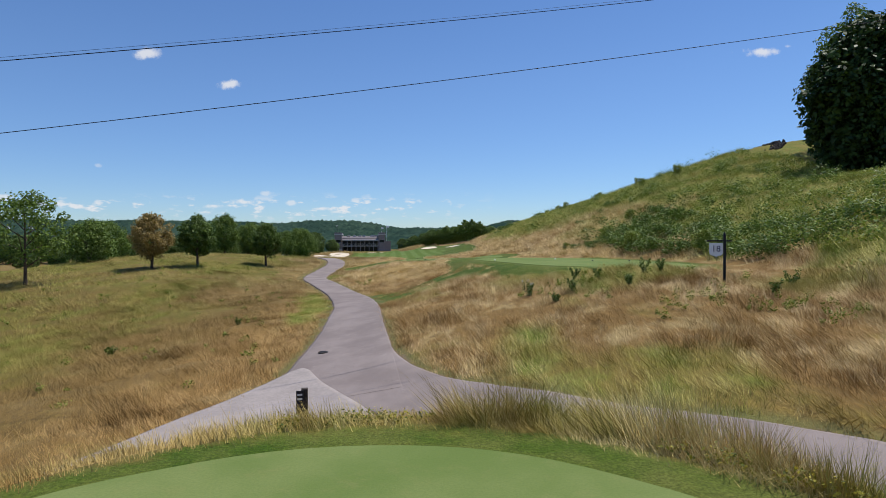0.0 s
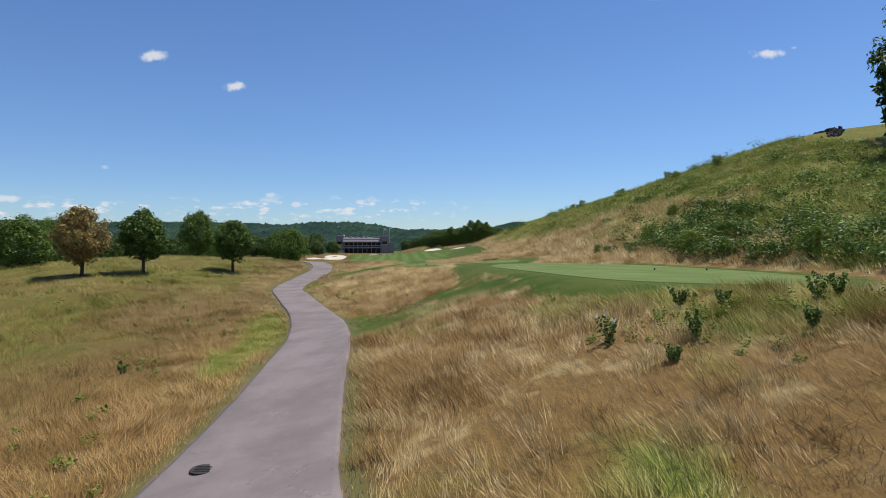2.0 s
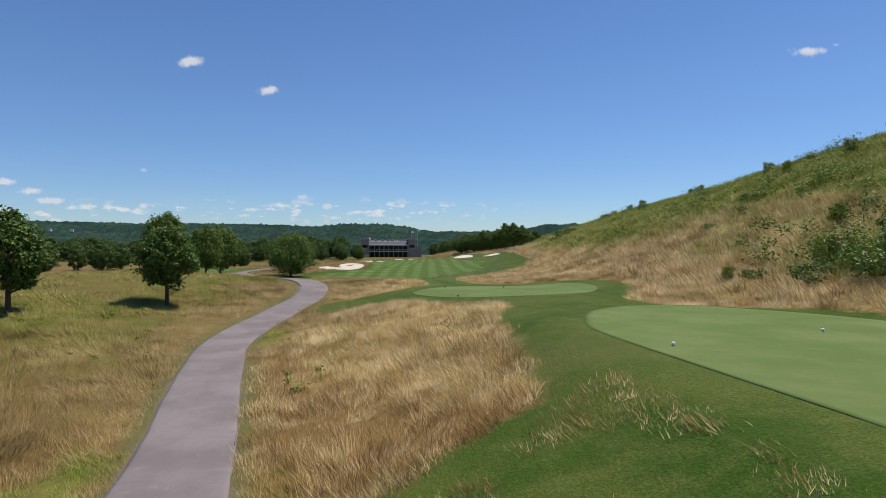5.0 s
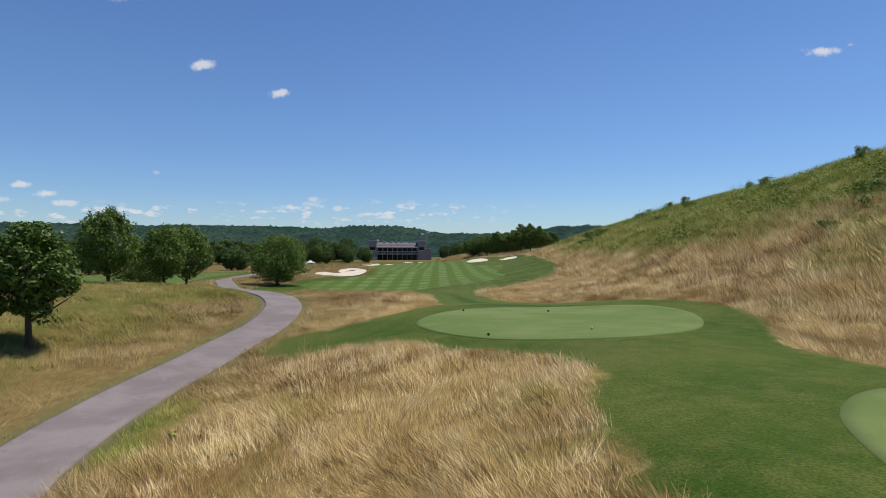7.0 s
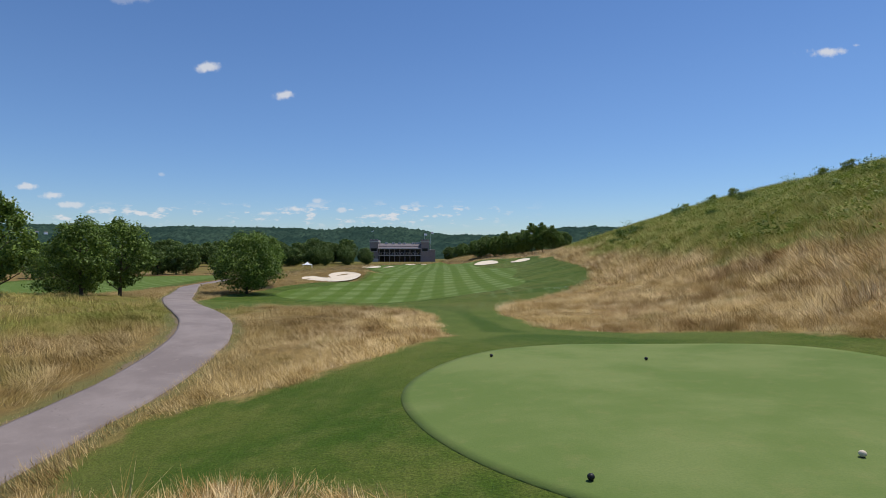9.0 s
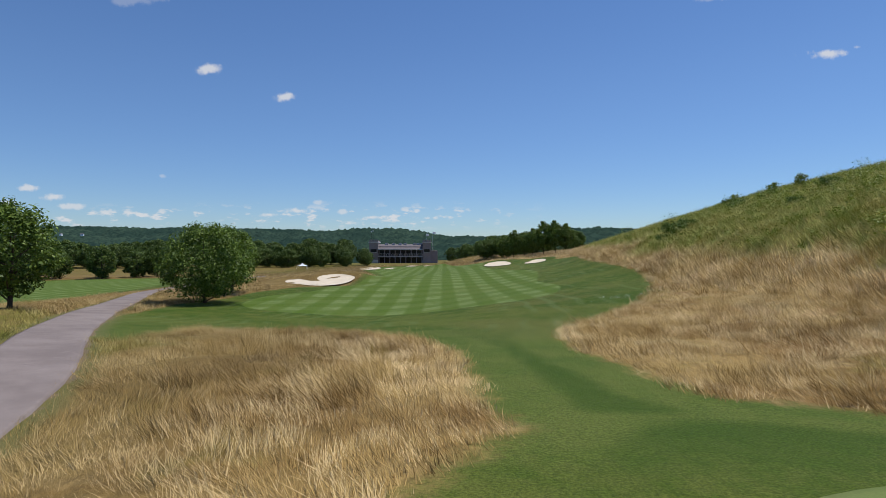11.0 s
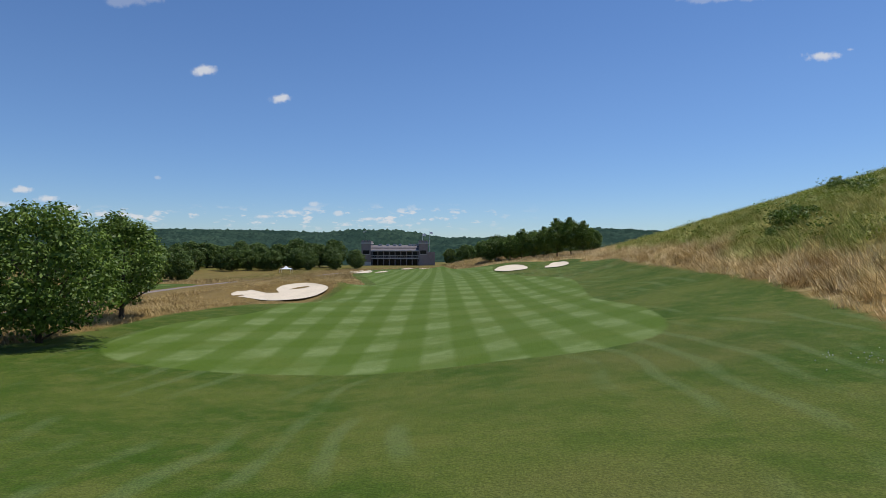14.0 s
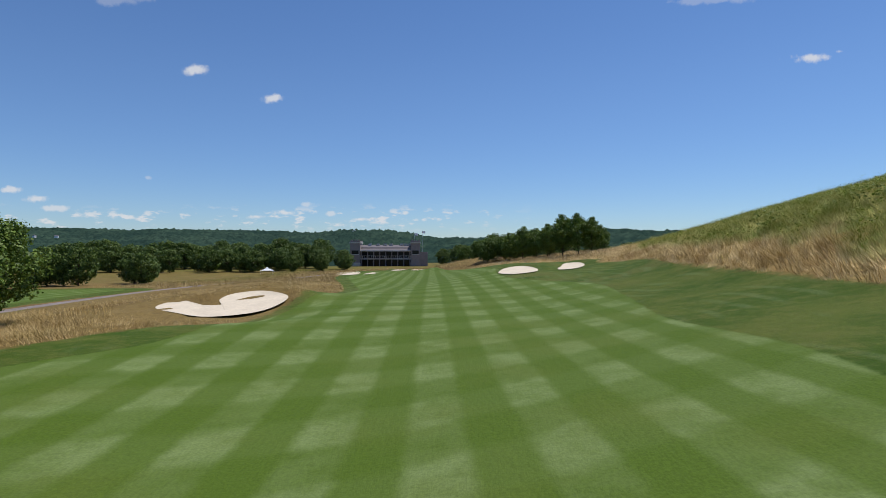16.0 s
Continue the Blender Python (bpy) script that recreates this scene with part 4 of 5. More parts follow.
def hole_sign():
    x, y = 11.3, 23.0
    s = thing("hole_sign", "black iron post with a hanging white board numbered 18", "sign", (x, y, height(x, y)), turn=-20)
    bm = bmesh.new()
    box(bm, (-0.05, -0.05, -0.3), (0.05, 0.05, 1.86), 0.008)
    post = part("post", bm, IRON, s)
    bm = bmesh.new()
    bmesh.ops.create_cone(bm, cap_ends=True, segments=8, radius1=0.06, radius2=0.0, depth=0.16, matrix=Matrix.Translation((0, 0, 1.94)))
    part("finial", bm, IRON, post)
    bm = bmesh.new()
    box(bm, (-0.66, -0.025, 1.6), (0.26, 0.025, 1.66), 0.006)
    part("arm", bm, IRON, s)
    bm = bmesh.new()
    outline = [(-0.56, 1.54), (-0.06, 1.54), (-0.06, 1.12), (-0.12, 1.05), (-0.24, 1.02), (-0.31, 0.97), (-0.38, 1.02), (-0.50, 1.05), (-0.56, 1.12)]
    f = bm.faces.new([bm.verts.new((u, -0.015, v)) for u, v in outline])
    r = bmesh.ops.extrude_face_region(bm, geom=[f])
    bmesh.ops.translate(bm, vec=(0, 0.03, 0), verts=[v for v in r["geom"] if isinstance(v, bmesh.types.BMVert)])
    bmesh.ops.recalc_face_normals(bm, faces=bm.faces)
    board = part("board", bm, WHITE, s, "white shield-shaped board")
    for u in (-0.5, -0.12):
        bm = bmesh.new()
        box(bm, (u - 0.012, -0.012, 1.53), (u + 0.012, 0.012, 1.61))
        part("hanger", bm, IRON, s)
    t = lettering("18", 0.34, NAVY, "number")
    t.parent = board
    t.matrix_local = pose(-0.31, -0.022, 1.30, 90, 0, 0)


hole_sign()


def marker_post():
    x, y = -3.3, 13.55
    p = thing("marker_post", "dark weathered wooden post with a small notice plate", "post", (x, y, height(x, y)), turn=12)
    bm = bmesh.new()
    box(bm, (-0.075, -0.075, -0.4), (0.075, 0.075, 0.98), 0.014)
    part("post", bm, WOOD, p)
    bm = bmesh.new()
    box(bm, (-0.19, -0.115, 0.38), (-0.02, -0.08, 0.95), 0.008)
    plate = part("plate", bm, IRON, p, "black notice plate")
    for z in (0.86, 0.76, 0.62, 0.52):
        bm = bmesh.new()
        box(bm, (-0.165, -0.121, z - 0.022), (-0.05, -0.116, z + 0.022))
        part("bar", bm, TRIM if z > 0.7 else BARK, plate)


marker_post()


def tee_marker(x, y, mat, label, lift=0.02):
    m = thing("tee_marker", label, "tee marker", (x, y, height(x, y) + lift), "tee markers")
    bm = bmesh.new()
    bmesh.ops.create_uvsphere(bm, u_segments=14, v_segments=9, radius=0.05, matrix=Matrix.Translation((0, 0, 0.045)) @ Matrix.Diagonal((1, 1, 0.92, 1)))
    for f in bm.faces:
        f.smooth = True
    part("ball", bm, mat, m)
    bm = bmesh.new()
    bmesh.ops.create_cone(bm, cap_ends=True, segments=10, radius1=0.03, radius2=0.025, depth=0.12, matrix=Matrix.Translation((0, 0, -0.03)))
    part("spike", bm, IRON, m)


for x, y in ((3.9, 43.2), (9.0, 46.0)):
    tee_marker(x, y, WHITE, "small white ball tee marker on mown turf")
for x, y in ((-3.19, 71.3), (1.11, 71.0), (-1.92, 62.1)):
    tee_marker(x, y, IRON, "small black ball tee marker on mown turf")
tee_marker(1.8, 62.8, SAND, "small gold ball tee marker on mown turf")
for x, y in ((10.6, 40.6), (13.0, 40.0)):
    tee_marker(x, y, NAVY, "small dark blue ball tee marker on mown turf")


def boulder(x, y, r, seed):
    rng = random.Random(seed)
    bm = bmesh.new()
    bmesh.ops.create_icosphere(bm, subdivisions=3, radius=r)
    for v in bm.verts:
        v.co *= 1 + 0.28 * noise.noise(v.co * (1.6 / r) + Vector((seed, 0, 0)))
        v.co.z *= 0.42
        v.co.x *= 1.5
    for f in bm.faces:
        f.smooth = True
    ob = part("stone", bm, STONE, None)
    ob.matrix_world = pose(x, y, height(x, y) + 0.02, 0, 0, rng.uniform(-20, 20))
    tagged(ob, "pale flat field stone half sunk in the path edge", "stone", "stones by the path")


for k, (x, y, r) in enumerate(((-2.35, 12.7, 0.32), (-1.5, 12.6, 0.26), (0.2, 12.3, 0.36), (1.0, 12.0, 0.34), (2.0, 11.5, 0.34), (2.7, 11.1, 0.24))):
    boulder(x, y, r, k + 1)


def manhole():
    x, y = -4.45, 21.35
    m = thing("manhole_cover", "small round rusty drain cover set in the path", "manhole cover", (x, y, height(x, y) + 0.075))
    bm = bmesh.new()
    bmesh.ops.create_cone(bm, cap_ends=True, segments=24, radius1=0.24, radius2=0.23, depth=0.03, matrix=Matrix.Translation((0, 0, 0.0)))
    part("lid", bm, WOOD, m)
    for k in range(4):
        bm = bmesh.new()
        box(bm, (-0.15, -0.125 + 0.07 * k, 0.015), (0.15, -0.095 + 0.07 * k, 0.021))
        part("slot", bm, IRON, m)


manhole()


def cable(y0, z0, across, up, r, name="power_cable"):
    """A cable from the valley up to the trees on the hill, with a slight sag."""
    bm = bmesh.new()
    pts = [(x, y0 + across * x, z0 + up * x + 0.0006 * (x - 3) ** 2) for x in range(-60, 46, 2)]
    tube(bm, pts, [r] * len(pts), 8)
    ob = part(name, bm, CABLE, None)
    return tagged(ob, "thin black overhead power cable sagging across the sky", "cable", "overhead cables")


cable(18.29, 15.04, 0.179, 0.175, 0.011)
cable(20.92, 17.90, 0.357, 0.231, 0.013)
cable(20.92, 18.0, 0.357, 0.231, 0.005, "support_wire")

# ---- growth ----
rng = np.random.default_rng(42)


def blades(name, label, x, y, tall, wide, per, lean, category="grass", spread=0.12, bleach=0.0):
    """Tufts of narrow blades standing on the ground at x, y."""
    n = len(x)
    z = ground(x, y)
    tuft_a = rng.normal(scale=0.45, size=n) + 2.4 + 1.7 * wobble(x, y, 2.6, 8.0) + 0.9 * wobble(x, y, 0.9, 3.0)
    # neighbouring tufts lie together in clumps of one lean, height and tone
    cx, cy = np.floor(x / 0.55 + 0.5 * wobble(x, y, 0.5, 1.0)), np.floor(y / 0.55 + 0.5 * wobble(x, y, 0.5, 2.0))
    lot = np.modf(np.abs(np.sin(cx * 127.1 + cy * 311.7) * 43758.5))[0]
    lot2 = np.modf(np.abs(np.sin(cx * 269.5 + cy * 183.3) * 24634.6))[0]
    tuft_a = tuft_a + 1.6 * (lot2 - 0.5)
    tuft_h = tall * rng.uniform(0.75, 1.2, n) * (0.45 + 0.75 * lot2 + 0.45 * smooth(-0.4, 0.6, wobble(x, y, 1.3, 7.0)))
    tone = np.clip(0.62 * lot + 0.2 * rng.uniform(0, 1, n) + 0.2 + bleach + 0.14 * wobble(x, y, 2.2, 5.0), 0, 1)
    bx, by = np.repeat(x, per) + rng.normal(scale=spread, size=n * per), np.repeat(y, per) + rng.normal(scale=spread, size=n * per)
    bz = np.repeat(z, per) - 0.04
    h = np.repeat(tuft_h, per) * rng.uniform(0.65, 1.15, n * per)
    az = np.repeat(tuft_a, per) + rng.normal(scale=0.55, size=n * per)
    tilt = lean * rng.uniform(0.2, 1.5, n * per) * np.repeat(0.65 + 0.7 * smooth(-0.3, 0.6, wobble(x, y, 1.7, 6.0)), per)
    w = wide * rng.uniform(0.6, 1.4, n * per)
    fa = rng.uniform(0, math.tau, n * per)
    ex, ey = np.cos(fa) * w, np.sin(fa) * w
    dx, dy = np.cos(az) * tilt * h, np.sin(az) * tilt * h
    v = np.empty((n * per, 3, 3), np.float32)
    v[:, 0] = np.stack([bx - ex, by - ey, bz], 1)
    v[:, 1] = np.stack([bx + ex, by + ey, bz], 1)
    v[:, 2] = np.stack([bx + dx, by + dy, bz + h], 1)
    me = mesh_from(name, v.reshape(-1, 3), np.arange(3 * n * per).reshape(-1, 3), BLADES)
    give(me, "tone", np.repeat(np.repeat(tone, per), 3))
    give(me, "lush", np.repeat(lush(np.repeat(x, per), np.repeat(y, per)), 3))
    return tagged(new(name, me), label, category, kind="stuff")


def scatter(n, x0, x1, y0, y1):
    return rng.uniform(x0, x1, n), rng.uniform(y0, y1, n)


def wild(x, y, edge=0.25, verge=0.35):
    """Keeps the places in the long grass."""
    near = 0.5 * smooth(44, 50, y) * smooth(82, 76, y) * smooth(-12.2, -13.4, x)
    keep = (inside(VERGE, x, y) < 0.1 * wobble(x, y, 0.7, 2.0)) & (mown(x, y) < -edge + 0.35 * wobble(x, y, 0.9, 2.0)) & (paved(x, y) > verge + near + 0.2 * wobble(x, y, 0.8, 1.0))
    x, y = x[keep], y[keep]
    for b in BUNKERS[:3]:
        d = inside(b, x, y)
        keep = (d < -0.35) & ((d < -2.6) | (y > np.mean(np.array(b)[:, 1]) + 0.3))
        x, y = x[keep], y[keep]
    return x, y


def thin(x, y, size, seed, least):
    """Uneven cover: drops some places by a wavy chance."""
    p = least + (1 - least) * smooth(-0.6, 0.5, wobble(x, y, size, seed))
    k = rng.uniform(0, 1, len(x)) < p
    return x[k], y[k]


x, y = wild(*scatter(300000, -22, 13.5, 12, 97))
blades("fescue_grass", "tall dry straw and rust coloured fescue grass", *thin(x, y, 1.5, 1.0, 0.42), 0.24, 0.007, 5, 1.25)
x, y = wild(*scatter(42000, 2, 20, 2, 30))
k = ((y < 12.5) | (x > 13.2)) & (x - 0.62 * y > -2.0)
blades("fescue_grass", "tall dry straw grass above the lower path", *thin(x[k], y[k], 1.5, 1.0, 0.42), 0.26, 0.008, 5, 1.2)
# heavier tufts that stand over the rest and lie one way
x, y = wild(*scatter(30000, -20, 13.5, 13, 96), 0.4, 0.6)
blades("fescue_tufts", "standing tufts of bleached fescue seed heads", *thin(x, y, 1.1, 6.0, 0.1), 0.35, 0.008, 9, 1.0, spread=0.09)
# thin straw let grow on the strip mown down to the path
x, y = scatter(9000, -6, 3.2, 31, 41.5)
k = (paved(x, y) > 0.3) & (wobble(x, y, 1.4, 5.0) > -0.1) & (inside(TEE_ONE, x, y) < -1.5)
blades("fescue_grass", "thin short straw in the half-mown strip", x[k], y[k], 0.13, 0.007, 4, 1.2)
x, y = wild(*scatter(60000, -60, -20, 18, 130))
blades("fescue_grass", "dry olive and tan meadow grass on the slope", *thin(x, y, 2.5, 2.0, 0.5), 0.27, 0.015, 5, 1.1)
x, y = wild(*scatter(50000, -40, 16, 97, 190))
blades("fescue_grass", "dry tan grass between the fairway and the slopes", *thin(x, y, 2.0, 3.0, 0.4), 0.34, 0.014, 5, 1.0)
x, y = wild(*scatter(26000, -75, 30, 190, 300))
blades("fescue_grass", "distant tan grass around the far bunkers", x, y, 0.45, 0.04, 4, 0.6, spread=0.3)
# bleached clumps that catch the light on the hill's lower slope
x, y = wild(*scatter(26000, 7, 30, 46, 160))
off = x - np.interp(y, FOOT[:, 0], FOOT[:, 1])
k = (off > -1.5) & (off < 14 + 4 * wobble(x, y, 4.0, 2.0))
blades("hillside_tufts", "bleached leaning tufts of straw on the lower slope", *thin(x[k], y[k], 1.3, 9.0, 0.08), 0.55, 0.015, 8, 0.9, spread=0.14)
# the hillside: taller mixed grass
x, y = wild(*scatter(80000, 8, 46, 10, 205))
k = x - np.interp(y, FOOT[:, 0], FOOT[:, 1]) > 0.3
x, y = thin(x[k], y[k], 2.2, 4.0, 0.3)
blades("hillside_grass", "tall mixed green and straw grass on the hill", x, y, 0.5, 0.018, 6, 1.0, spread=0.22)
# rank fringe round the raised green
a = rng.uniform(0, math.tau, 15000)
r = rng.uniform(0.985, 1.3, 15000)
x, y = -0.6 + 6.6 * r * np.cos(a), 0.6 + 8.4 * r * np.sin(a)
k = (paved(x, y) > 0.1) & (y > 2)
blades("fringe_grass", "long yellow-green grass on the bank of the green", x[k], y[k], 0.20, 0.006, 8, 0.9, bleach=0.12)
j = k & (x < -1.2) & (r > 1.04)
blades("fringe_grass", "long pale green grass on the bank beside the concrete", x[j], y[j], 0.34, 0.006, 7, 0.8, bleach=0.15)
j = k & (x > 0.2) & (x < 5.0) & (r > 1.04)
blades("fringe_grass", "tall straw and green grass hiding the lower path", x[j], y[j], 0.64, 0.007, 8, 0.7, bleach=0.15)
x, y = scatter(5000, 4.2, 9.5, 1.5, 9.5)
j = (paved(x, y) > 0.05) & (np.hypot((x + 0.6) / 6.6, (y - 0.6) / 8.4) > 1.1) & (np.hypot((x + 0.6) / 6.6, (y - 0.6) / 8.4) < 1.55)
blades("fringe_grass", "ragged straw grass along the lower path", x[j], y[j], 0.25, 0.007, 7, 1.0, bleach=0.2)
# short green grass on the shaded verge
x, y = scatter(16000, -11, -6, 28, 42)
k = (inside(VERGE, x, y) > -0.3) & (paved(x, y) > 0.12)
blades("verge_grass", "short fresh green grass beside the path", x[k], y[k], 0.12, 0.006, 5, 0.7)
# verges of the path
x, y = scatter(120000, -24, 10, 8, 95)
k = (np.abs(paved(x, y) - 0.22) < 0.16 + 0.1 * wobble(x, y, 1.2, 3.0)) & (mown(x, y) < 0)
blades("verge_grass", "short ragged grass along the path edge", x[k], y[k], 0.14, 0.008, 5, 0.5)


def weeds(name, label, x, y, tall, spread, per, size, mat):
    """Leafy weeds and brambles: loose clumps of leaves from the ground up."""
    n = len(x)
    z = ground(x, y)
    h = tall * rng.uniform(0.5, 1.4, n)
    c = np.column_stack([x, y, z + h * 0.5])
    m = n * per
    cc = np.repeat(c, per, axis=0)
    d = rng.normal(size=(m, 3))
    d /= np.linalg.norm(d, axis=1)[:, None]
    rad = np.repeat(np.column_stack([spread * h / tall, spread * h / tall, h * 0.55]), per, axis=0)
    p = cc + d * rad * rng.uniform(0.35, 1.0, (m, 1))
    a = rng.normal(size=(m, 3)) * np.array((1, 1, 0.5))
    a /= np.linalg.norm(a, axis=1)[:, None]
    b = np.cross(a, d + np.array((0, 0, 0.6)))
    b /= np.linalg.norm(b, axis=1)[:, None] + 1e-6
    s = size * rng.uniform(0.6, 1.4, (m, 1))
    v = np.stack([p - a * s, p + b * s * 0.5, p + a * s, p - b * s * 0.5], 1).reshape(-1, 3)
    me = mesh_from(name, v, np.arange(4 * m).reshape(-1, 4), mat)
    return tagged(new(name, me), label, "weeds", kind="stuff")


x, y = wild(*scatter(44000, 10, 46, 10, 190))
off = x - np.interp(y, FOOT[:, 0], FOOT[:, 1])
k = (off > 0.8) & (rng.uniform(0, 1, len(x)) < smooth(0.45, 0.9, lush(x, y)) * (1 - 0.75 * smooth(85, 110, y) * smooth(16, 10, off)) * smooth(-0.35, 0.4, wobble(x, y, 2.6, 6.0)))
weeds("hillside_weeds", "dense fresh green weeds and brambles covering the hill", x[k], y[k], 0.60, 0.5, 15, 0.085, LEAF_WEED)
x, y = wild(*scatter(900, 12, 44, 14, 150))
off = x - np.interp(y, FOOT[:, 0], FOOT[:, 1])
k = (off > 1.0) & (wobble(x, y, 5.0, 9.0) > 0.12 + 0.25 * smooth(70, 90, y))
weeds("hillside_shrubs", "dark green shrubs and saplings on the hill", x[k], y[k], 1.5, 0.95, 90, 0.10, LEAF_PEAR)
# the thicket at the hill's foot behind the tee
x, y = scatter(420, 15.5, 26, 30, 64)
off = x - np.interp(y, FOOT[:, 0], FOOT[:, 1])
k = (off > 0.7) & (off < 7.5 + 2 * wobble(x, y, 3.0, 1.0)) & (wobble(x, y, 3.2, 2.0) > -0.25)
weeds("hillside_shrubs", "thicket of leafy green shrubs along the hill's foot", x[k], y[k], 1.35, 0.8, 90, 0.09, LEAF_PEAR)
x, y = wild(*scatter(260, 3.0, 13, 15, 31), 0.8, 1.2)
k = (wobble(x, y, 2.4, 4.0) > 0.05) & (x + y > 24)
weeds("bank_weeds", "scattered leafy weeds on the grassy bank", x[k], y[k], 0.36, 0.16, 40, 0.036, LEAF_WEED)
x, y = wild(*scatter(160, -30, -6, 16, 60), 0.8, 0.8)
weeds("field_weeds", "small green weeds dotted through dry grass", x, y, 0.3, 0.2, 40, 0.045, LEAF_WEED)
x, y = scatter(3200, -5, 6, 4, 10)
r = np.hypot((x + 0.6) / 6.6, (y - 0.6) / 8.4)
k = (r > 1.0) & (r < 1.12) & (wobble(x, y, 1.5, 2.0) > -0.15)
weeds("yellow_weeds", "low yellow-flowering weeds edging the green", x[k], y[k], 0.22, 0.12, 10, 0.03, LEAF_YELLOW)


# ---- shrubs that stand out on the hill, stones on its crest, houses far off ----
def shrub(label, seed, tall, wide, mat, clumps, per, size):
    g = np.random.default_rng(seed)
    root = thing("shrub", label, "shrub", group="shrubs on the hill")
    bm = bmesh.new()
    for k in range(6):
        a = k * 1.05 + g.uniform(-0.3, 0.3)
        tube(bm, [(0.05 * math.cos(a), 0.05 * math.sin(a), -0.2), (wide * 0.2 * math.cos(a), wide * 0.2 * math.sin(a), tall * 0.45), (wide * 0.36 * math.cos(a), wide * 0.36 * math.sin(a), tall * 0.8)], [0.03, 0.022, 0.008], 5)
    part("stems", bm, BARK, root)
    d = g.normal(size=(clumps, 3))
    d /= np.linalg.norm(d, axis=1)[:, None]
    f = g.uniform(0.2, 1.0, clumps) ** 0.5
    c = np.column_stack([d[:, 0] * wide / 2 * f, d[:, 1] * wide / 2 * f, tall * (0.5 + 0.48 * d[:, 2] * f)])
    v, q = leaves(g, c, 0.3 * g.uniform(0.7, 1.4, clumps), per, size)
    ob = new("foliage", mesh_from("foliage", v, q, mat))
    ob.parent = root
    return root


low = shrub("low spreading dark green shrub in hillside grass", 31, 1.2, 3.0, LEAF_PEAR, 46, 40, 0.09)
plant(low, 13.8, 128.5, 0)
for x, y, a, s in ((15.6, 130.5, 70, 0.8), (12.2, 126.8, 140, 0.6), (18.6, 55.6, 30, 1.1), (20.8, 58.5, 200, 1.2), (17.6, 53.2, 250, 0.95), (22.5, 55.0, 20, 1.15), (19.5, 50.5, 100, 1.0), (15.2, 57.5, 300, 0.7), (14.2, 61.0, 340, 0.5), (17.5, 47.0, 80, 0.9), (23.6, 62.5, 10, 0.9), (18.8, 78.5, 60, 0.5), (24.6, 84.0, 160, 0.7), (27.0, 101, 220, 0.6), (20.5, 118, 310, 0.55), (26.0, 123, 50, 0.8), (24.0, 140, 120, 0.8), (17.6, 42.2, 190, 0.8), (20.8, 44.5, 10, 1.0), (18.2, 36.6, 60, 0.7)):
    again(low, x, y, a, s)
tall = shrub("upright leafy sapling among the hillside weeds", 32, 1.9, 1.5, LEAF_WEED, 40, 40, 0.08)
plant(tall, 16.3, 49.5, 0)
for x, y, a, s in ((17.9, 39.5, 60, 0.9), (16.9, 59.5, 120, 0.9), (21.5, 66.0, 30, 0.8), (13.4, 62.5, 10, 0.5), (30.5, 112, 80, 0.8), (31.5, 118, 10, 0.7), (32, 92, 20, 0.8), (28.5, 133, 10, 0.9), (27.4, 137, 70, 0.8), (26.4, 145, 140, 0.7), (34, 100, 310, 0.8), (36, 88, 310, 0.9)):
    again(tall, x, y, a, s)


def rubble():
    n = 1300
    yy = np.concatenate([rng.uniform(82, 140, 850), rng.uniform(140, 215, 450)])
    xx = np.interp(yy, FOOT[:, 0], FOOT[:, 1]) + np.interp(yy, REACH[:, 0], REACH[:, 1]) + rng.normal(scale=0.6, size=n) + 1.6
    zz = ground(xx, yy)
    bm = bmesh.new()
    for k in range(n):
        s = rng.uniform(0.10, 0.27)
        bmesh.ops.create_icosphere(bm, subdivisions=1, radius=s, matrix=Matrix.LocRotScale((xx[k], yy[k], zz[k] + 0.1), Euler(rng.uniform(0, 6, 3)), (1.4, 1.0, 0.7)))
    ob = part("crest_rubble", bm, SHADE, None)
    tagged(ob, "line of dark rubble stones along the hill crest", "rubble", kind="stuff")


rubble()


def house():
    h = thing("house", "small pale house among woods on a far ridge", "house", group="houses on the ridge")
    prism("wall", (-8, -5, -4), (8, 5, 6), WHITE, h)
    bm = bmesh.new()
    a = [bm.verts.new(p) for p in ((-8.6, -5.6, 5.6), (8.6, -5.6, 5.6), (8.6, 5.6, 5.6), (-8.6, 5.6, 5.6), (-8.6, 0, 9.6), (8.6, 0, 9.6))]
    for f in ((0, 1, 5, 4), (2, 3, 4, 5), (1, 2, 5), (3, 0, 4), (3, 2, 1, 0)):
        bm.faces.new([a[i] for i in f])
    part("roof", bm, ROOFING, h)
    for x in (-5, 0, 5):
        prism("window", (x - 1, -5.06, 1), (x + 1, -4.9, 3.4), GLASS, h)
    return h


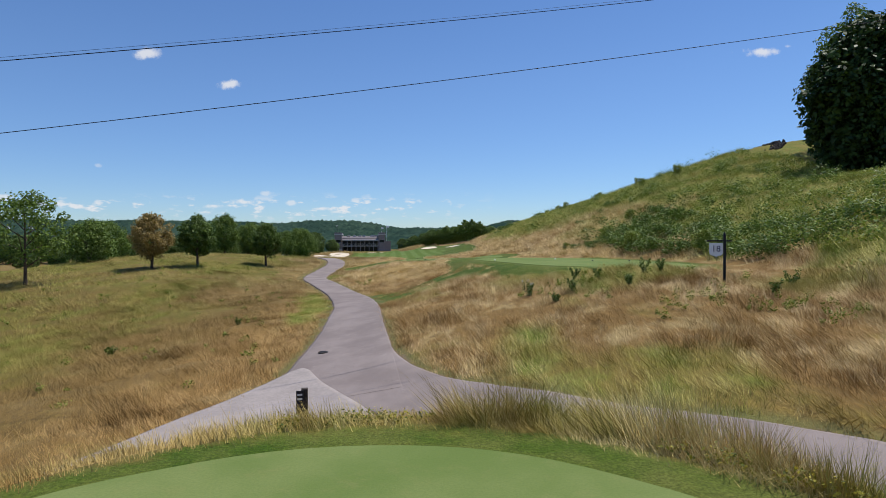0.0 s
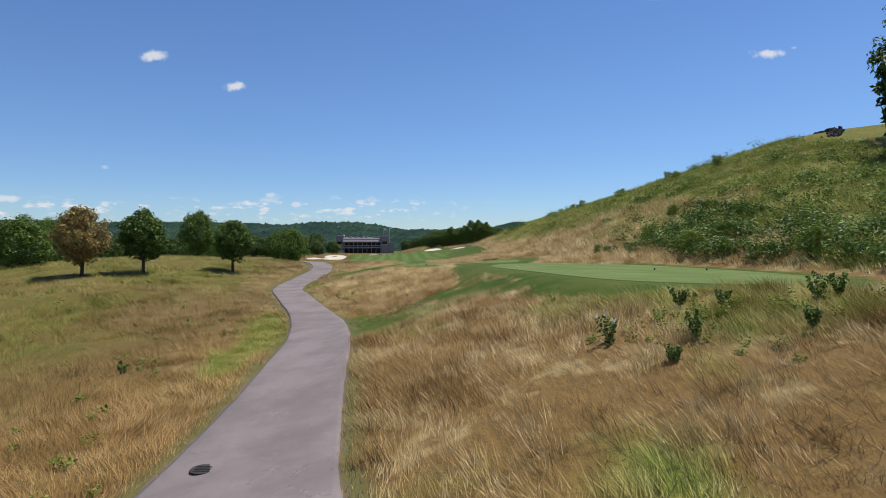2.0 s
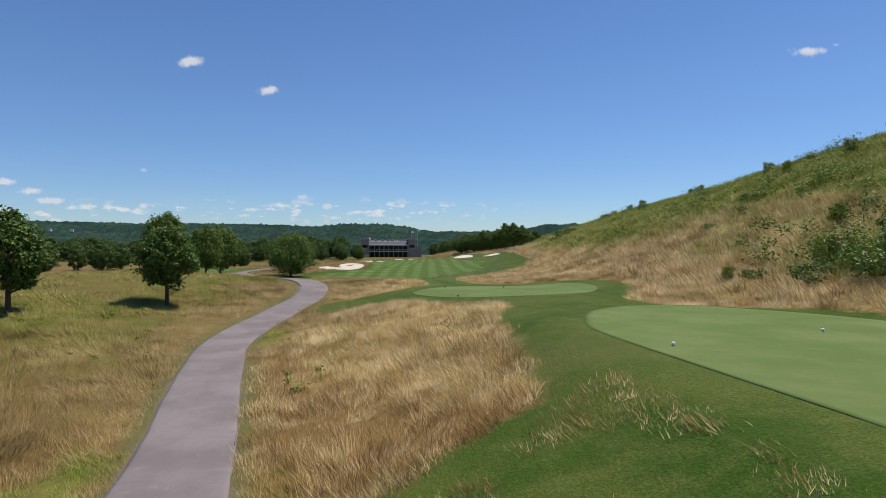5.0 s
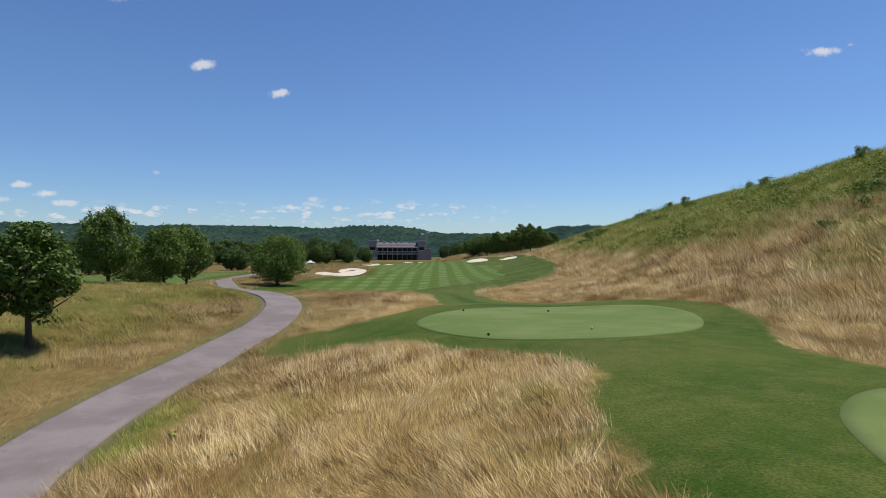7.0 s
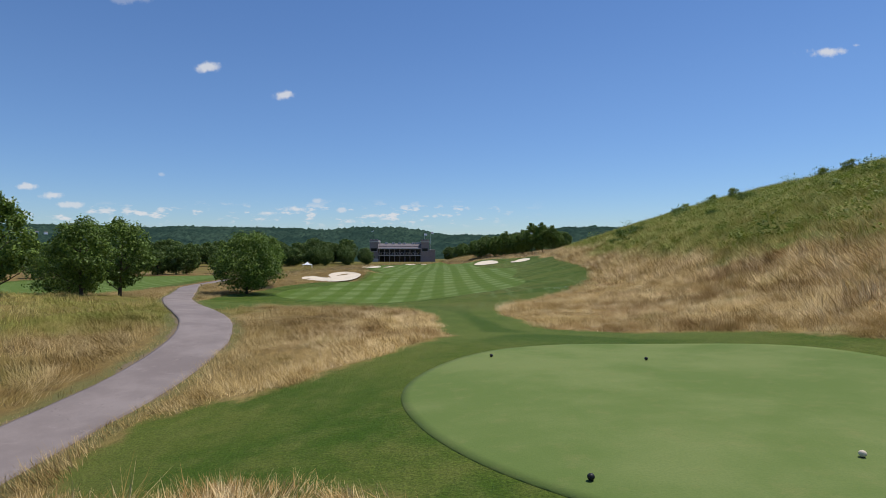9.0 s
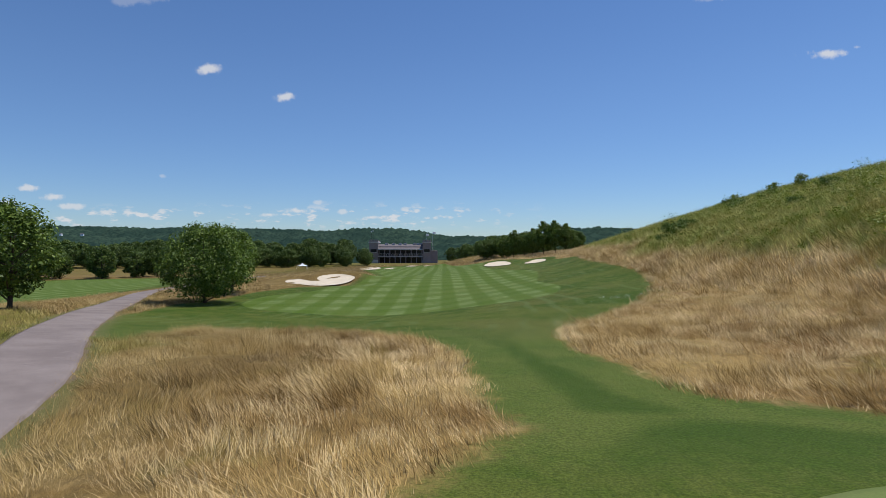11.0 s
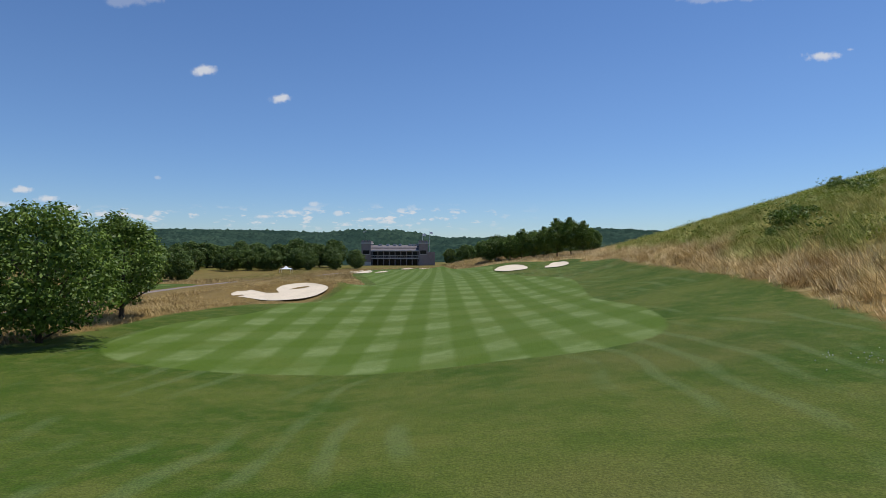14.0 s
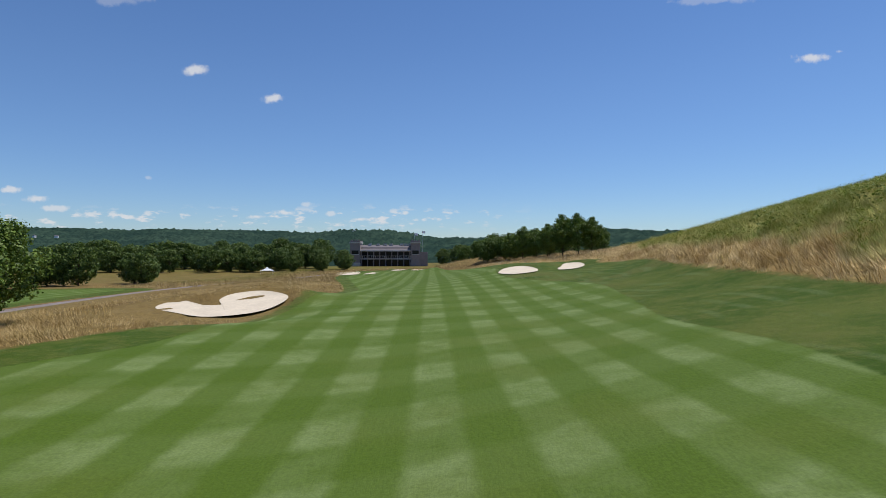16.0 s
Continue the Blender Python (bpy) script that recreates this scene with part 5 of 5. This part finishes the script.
def weed_plant(x, y, tall, seed, flowering=False):
    """A single upright weed: branched stems, pointed leaves, white flower heads on some."""
    g = np.random.default_rng(seed)
    label = "tall leafy weed with small white flower heads" if flowering else "dark leafy weed standing in dry grass"
    root = thing("weed_plant", label, "weed", (x, y, height(x, y)), "weeds on the bank", turn=g.uniform(0, 360))
    bm = bmesh.new()
    tips = []
    for k in range(5):
        a, lean = k * 1.26 + g.uniform(-0.3, 0.3), g.uniform(0.2, 0.62)
        h = tall * g.uniform(0.7, 1.0)
        tip = (math.cos(a) * lean * h, math.sin(a) * lean * h, h)
        tube(bm, [(0, 0, -0.05), (tip[0] * 0.4, tip[1] * 0.4, h * 0.5), tip], [0.008, 0.006, 0.003], 5)
        tips.append(tip)
    part("stems", bm, BARK, root)
    c = np.array([np.array(t) * f for t in tips for f in (0.25, 0.4, 0.55, 0.7, 0.85, 0.98)])
    v, q = leaves(g, c, 0.075 * g.uniform(0.6, 1.3, len(c)) * (0.5 + tall), 9, 0.048)
    ob = new("foliage", mesh_from("foliage", v, q, LEAF_MAPLE))
    ob.parent = root
    if flowering:
        for tip in tips[:4]:
            bm = bmesh.new()
            for k in range(7):
                p = Vector(tip) + Vector(g.normal(scale=0.025, size=3)) + Vector((0, 0, 0.05))
                bmesh.ops.create_icosphere(bm, subdivisions=1, radius=0.013, matrix=Matrix.Translation(p))
            part("flower_head", bm, WHITE, root, "small white flower head")


for k, (x, y, h) in enumerate(((3.6, 24.0, 0.72), (6.0, 26.0, 0.5), (6.8, 25.4, 0.45), (11.5, 19.8, 0.55), (5.3, 23.4, 0.6), (8.6, 24.5, 0.75), (4.4, 22.3, 0.4), (9.6, 25.2, 0.6), (13.4, 22.0, 0.7), (7.4, 22.8, 0.4), (-10.6, 29.6, 0.45), (-14.0, 24.0, 0.5))):
    weed_plant(x, y, h, 60 + k, k == 0)


def clover():
    n = 45
    xx, yy = 2.0 + rng.normal(scale=0.8, size=n), 101.2 + rng.normal(scale=0.6, size=n)
    zz = ground(xx, yy)
    bm = bmesh.new()
    for k in range(n):
        bmesh.ops.create_icosphere(bm, subdivisions=1, radius=rng.uniform(0.009, 0.017), matrix=Matrix.Translation((xx[k], yy[k], zz[k] + 0.03)))
    tagged(part("clover_flowers", bm, WHITE, None), "patch of white clover blossom in the rough", "flowers", kind="stuff")


clover()


def flagpole(x, y, tall):
    p = thing("flagpole", "tall white flagpole with a small pale flag", "flagpole", (x, y, height(x, y)), "flagpoles by the clubhouse")
    bm = bmesh.new()
    tube(bm, [(0, 0, -0.3), (0, 0, tall * 0.5), (0, 0, tall)], [0.11, 0.09, 0.05], 8)
    part("pole", bm, WHITE, p)
    bm = bmesh.new()
    rows = [[bm.verts.new((0.06 + 0.28 * i, 0.12 * math.sin(i * 1.3), tall - 0.15 - z - 0.05 * i)) for i in range(6)] for z in (0.0, 0.5, 1.0)]
    for a, b in zip(rows, rows[1:]):
        for i in range(5):
            bm.faces.new((a[i], a[i + 1], b[i + 1], b[i]))
    r = bmesh.ops.extrude_face_region(bm, geom=bm.faces[:])
    bmesh.ops.translate(bm, vec=(0, 0.02, 0), verts=[v for v in r["geom"] if isinstance(v, bmesh.types.BMVert)])
    part("flag", bm, WHITE, p)


flagpole(-38.6, 358.0, 15.0)
flagpole(-35.4, 360.0, 16.0)

first = house()
first.matrix_world = pose(-985, 1245, 38.5, 0, 0, 60)
first.scale = (0.42, 0.42, 0.42)
for x, y, z, a in ((-1020, 1262, 40, 40), (-940, 1240, 38, 100), (-1105, 1290, 44, 30), (-1062, 1268, 42, 80), (-880, 1225, 37, 15)):
    copy_thing(first, pose(x, y, z, 0, 0, a))
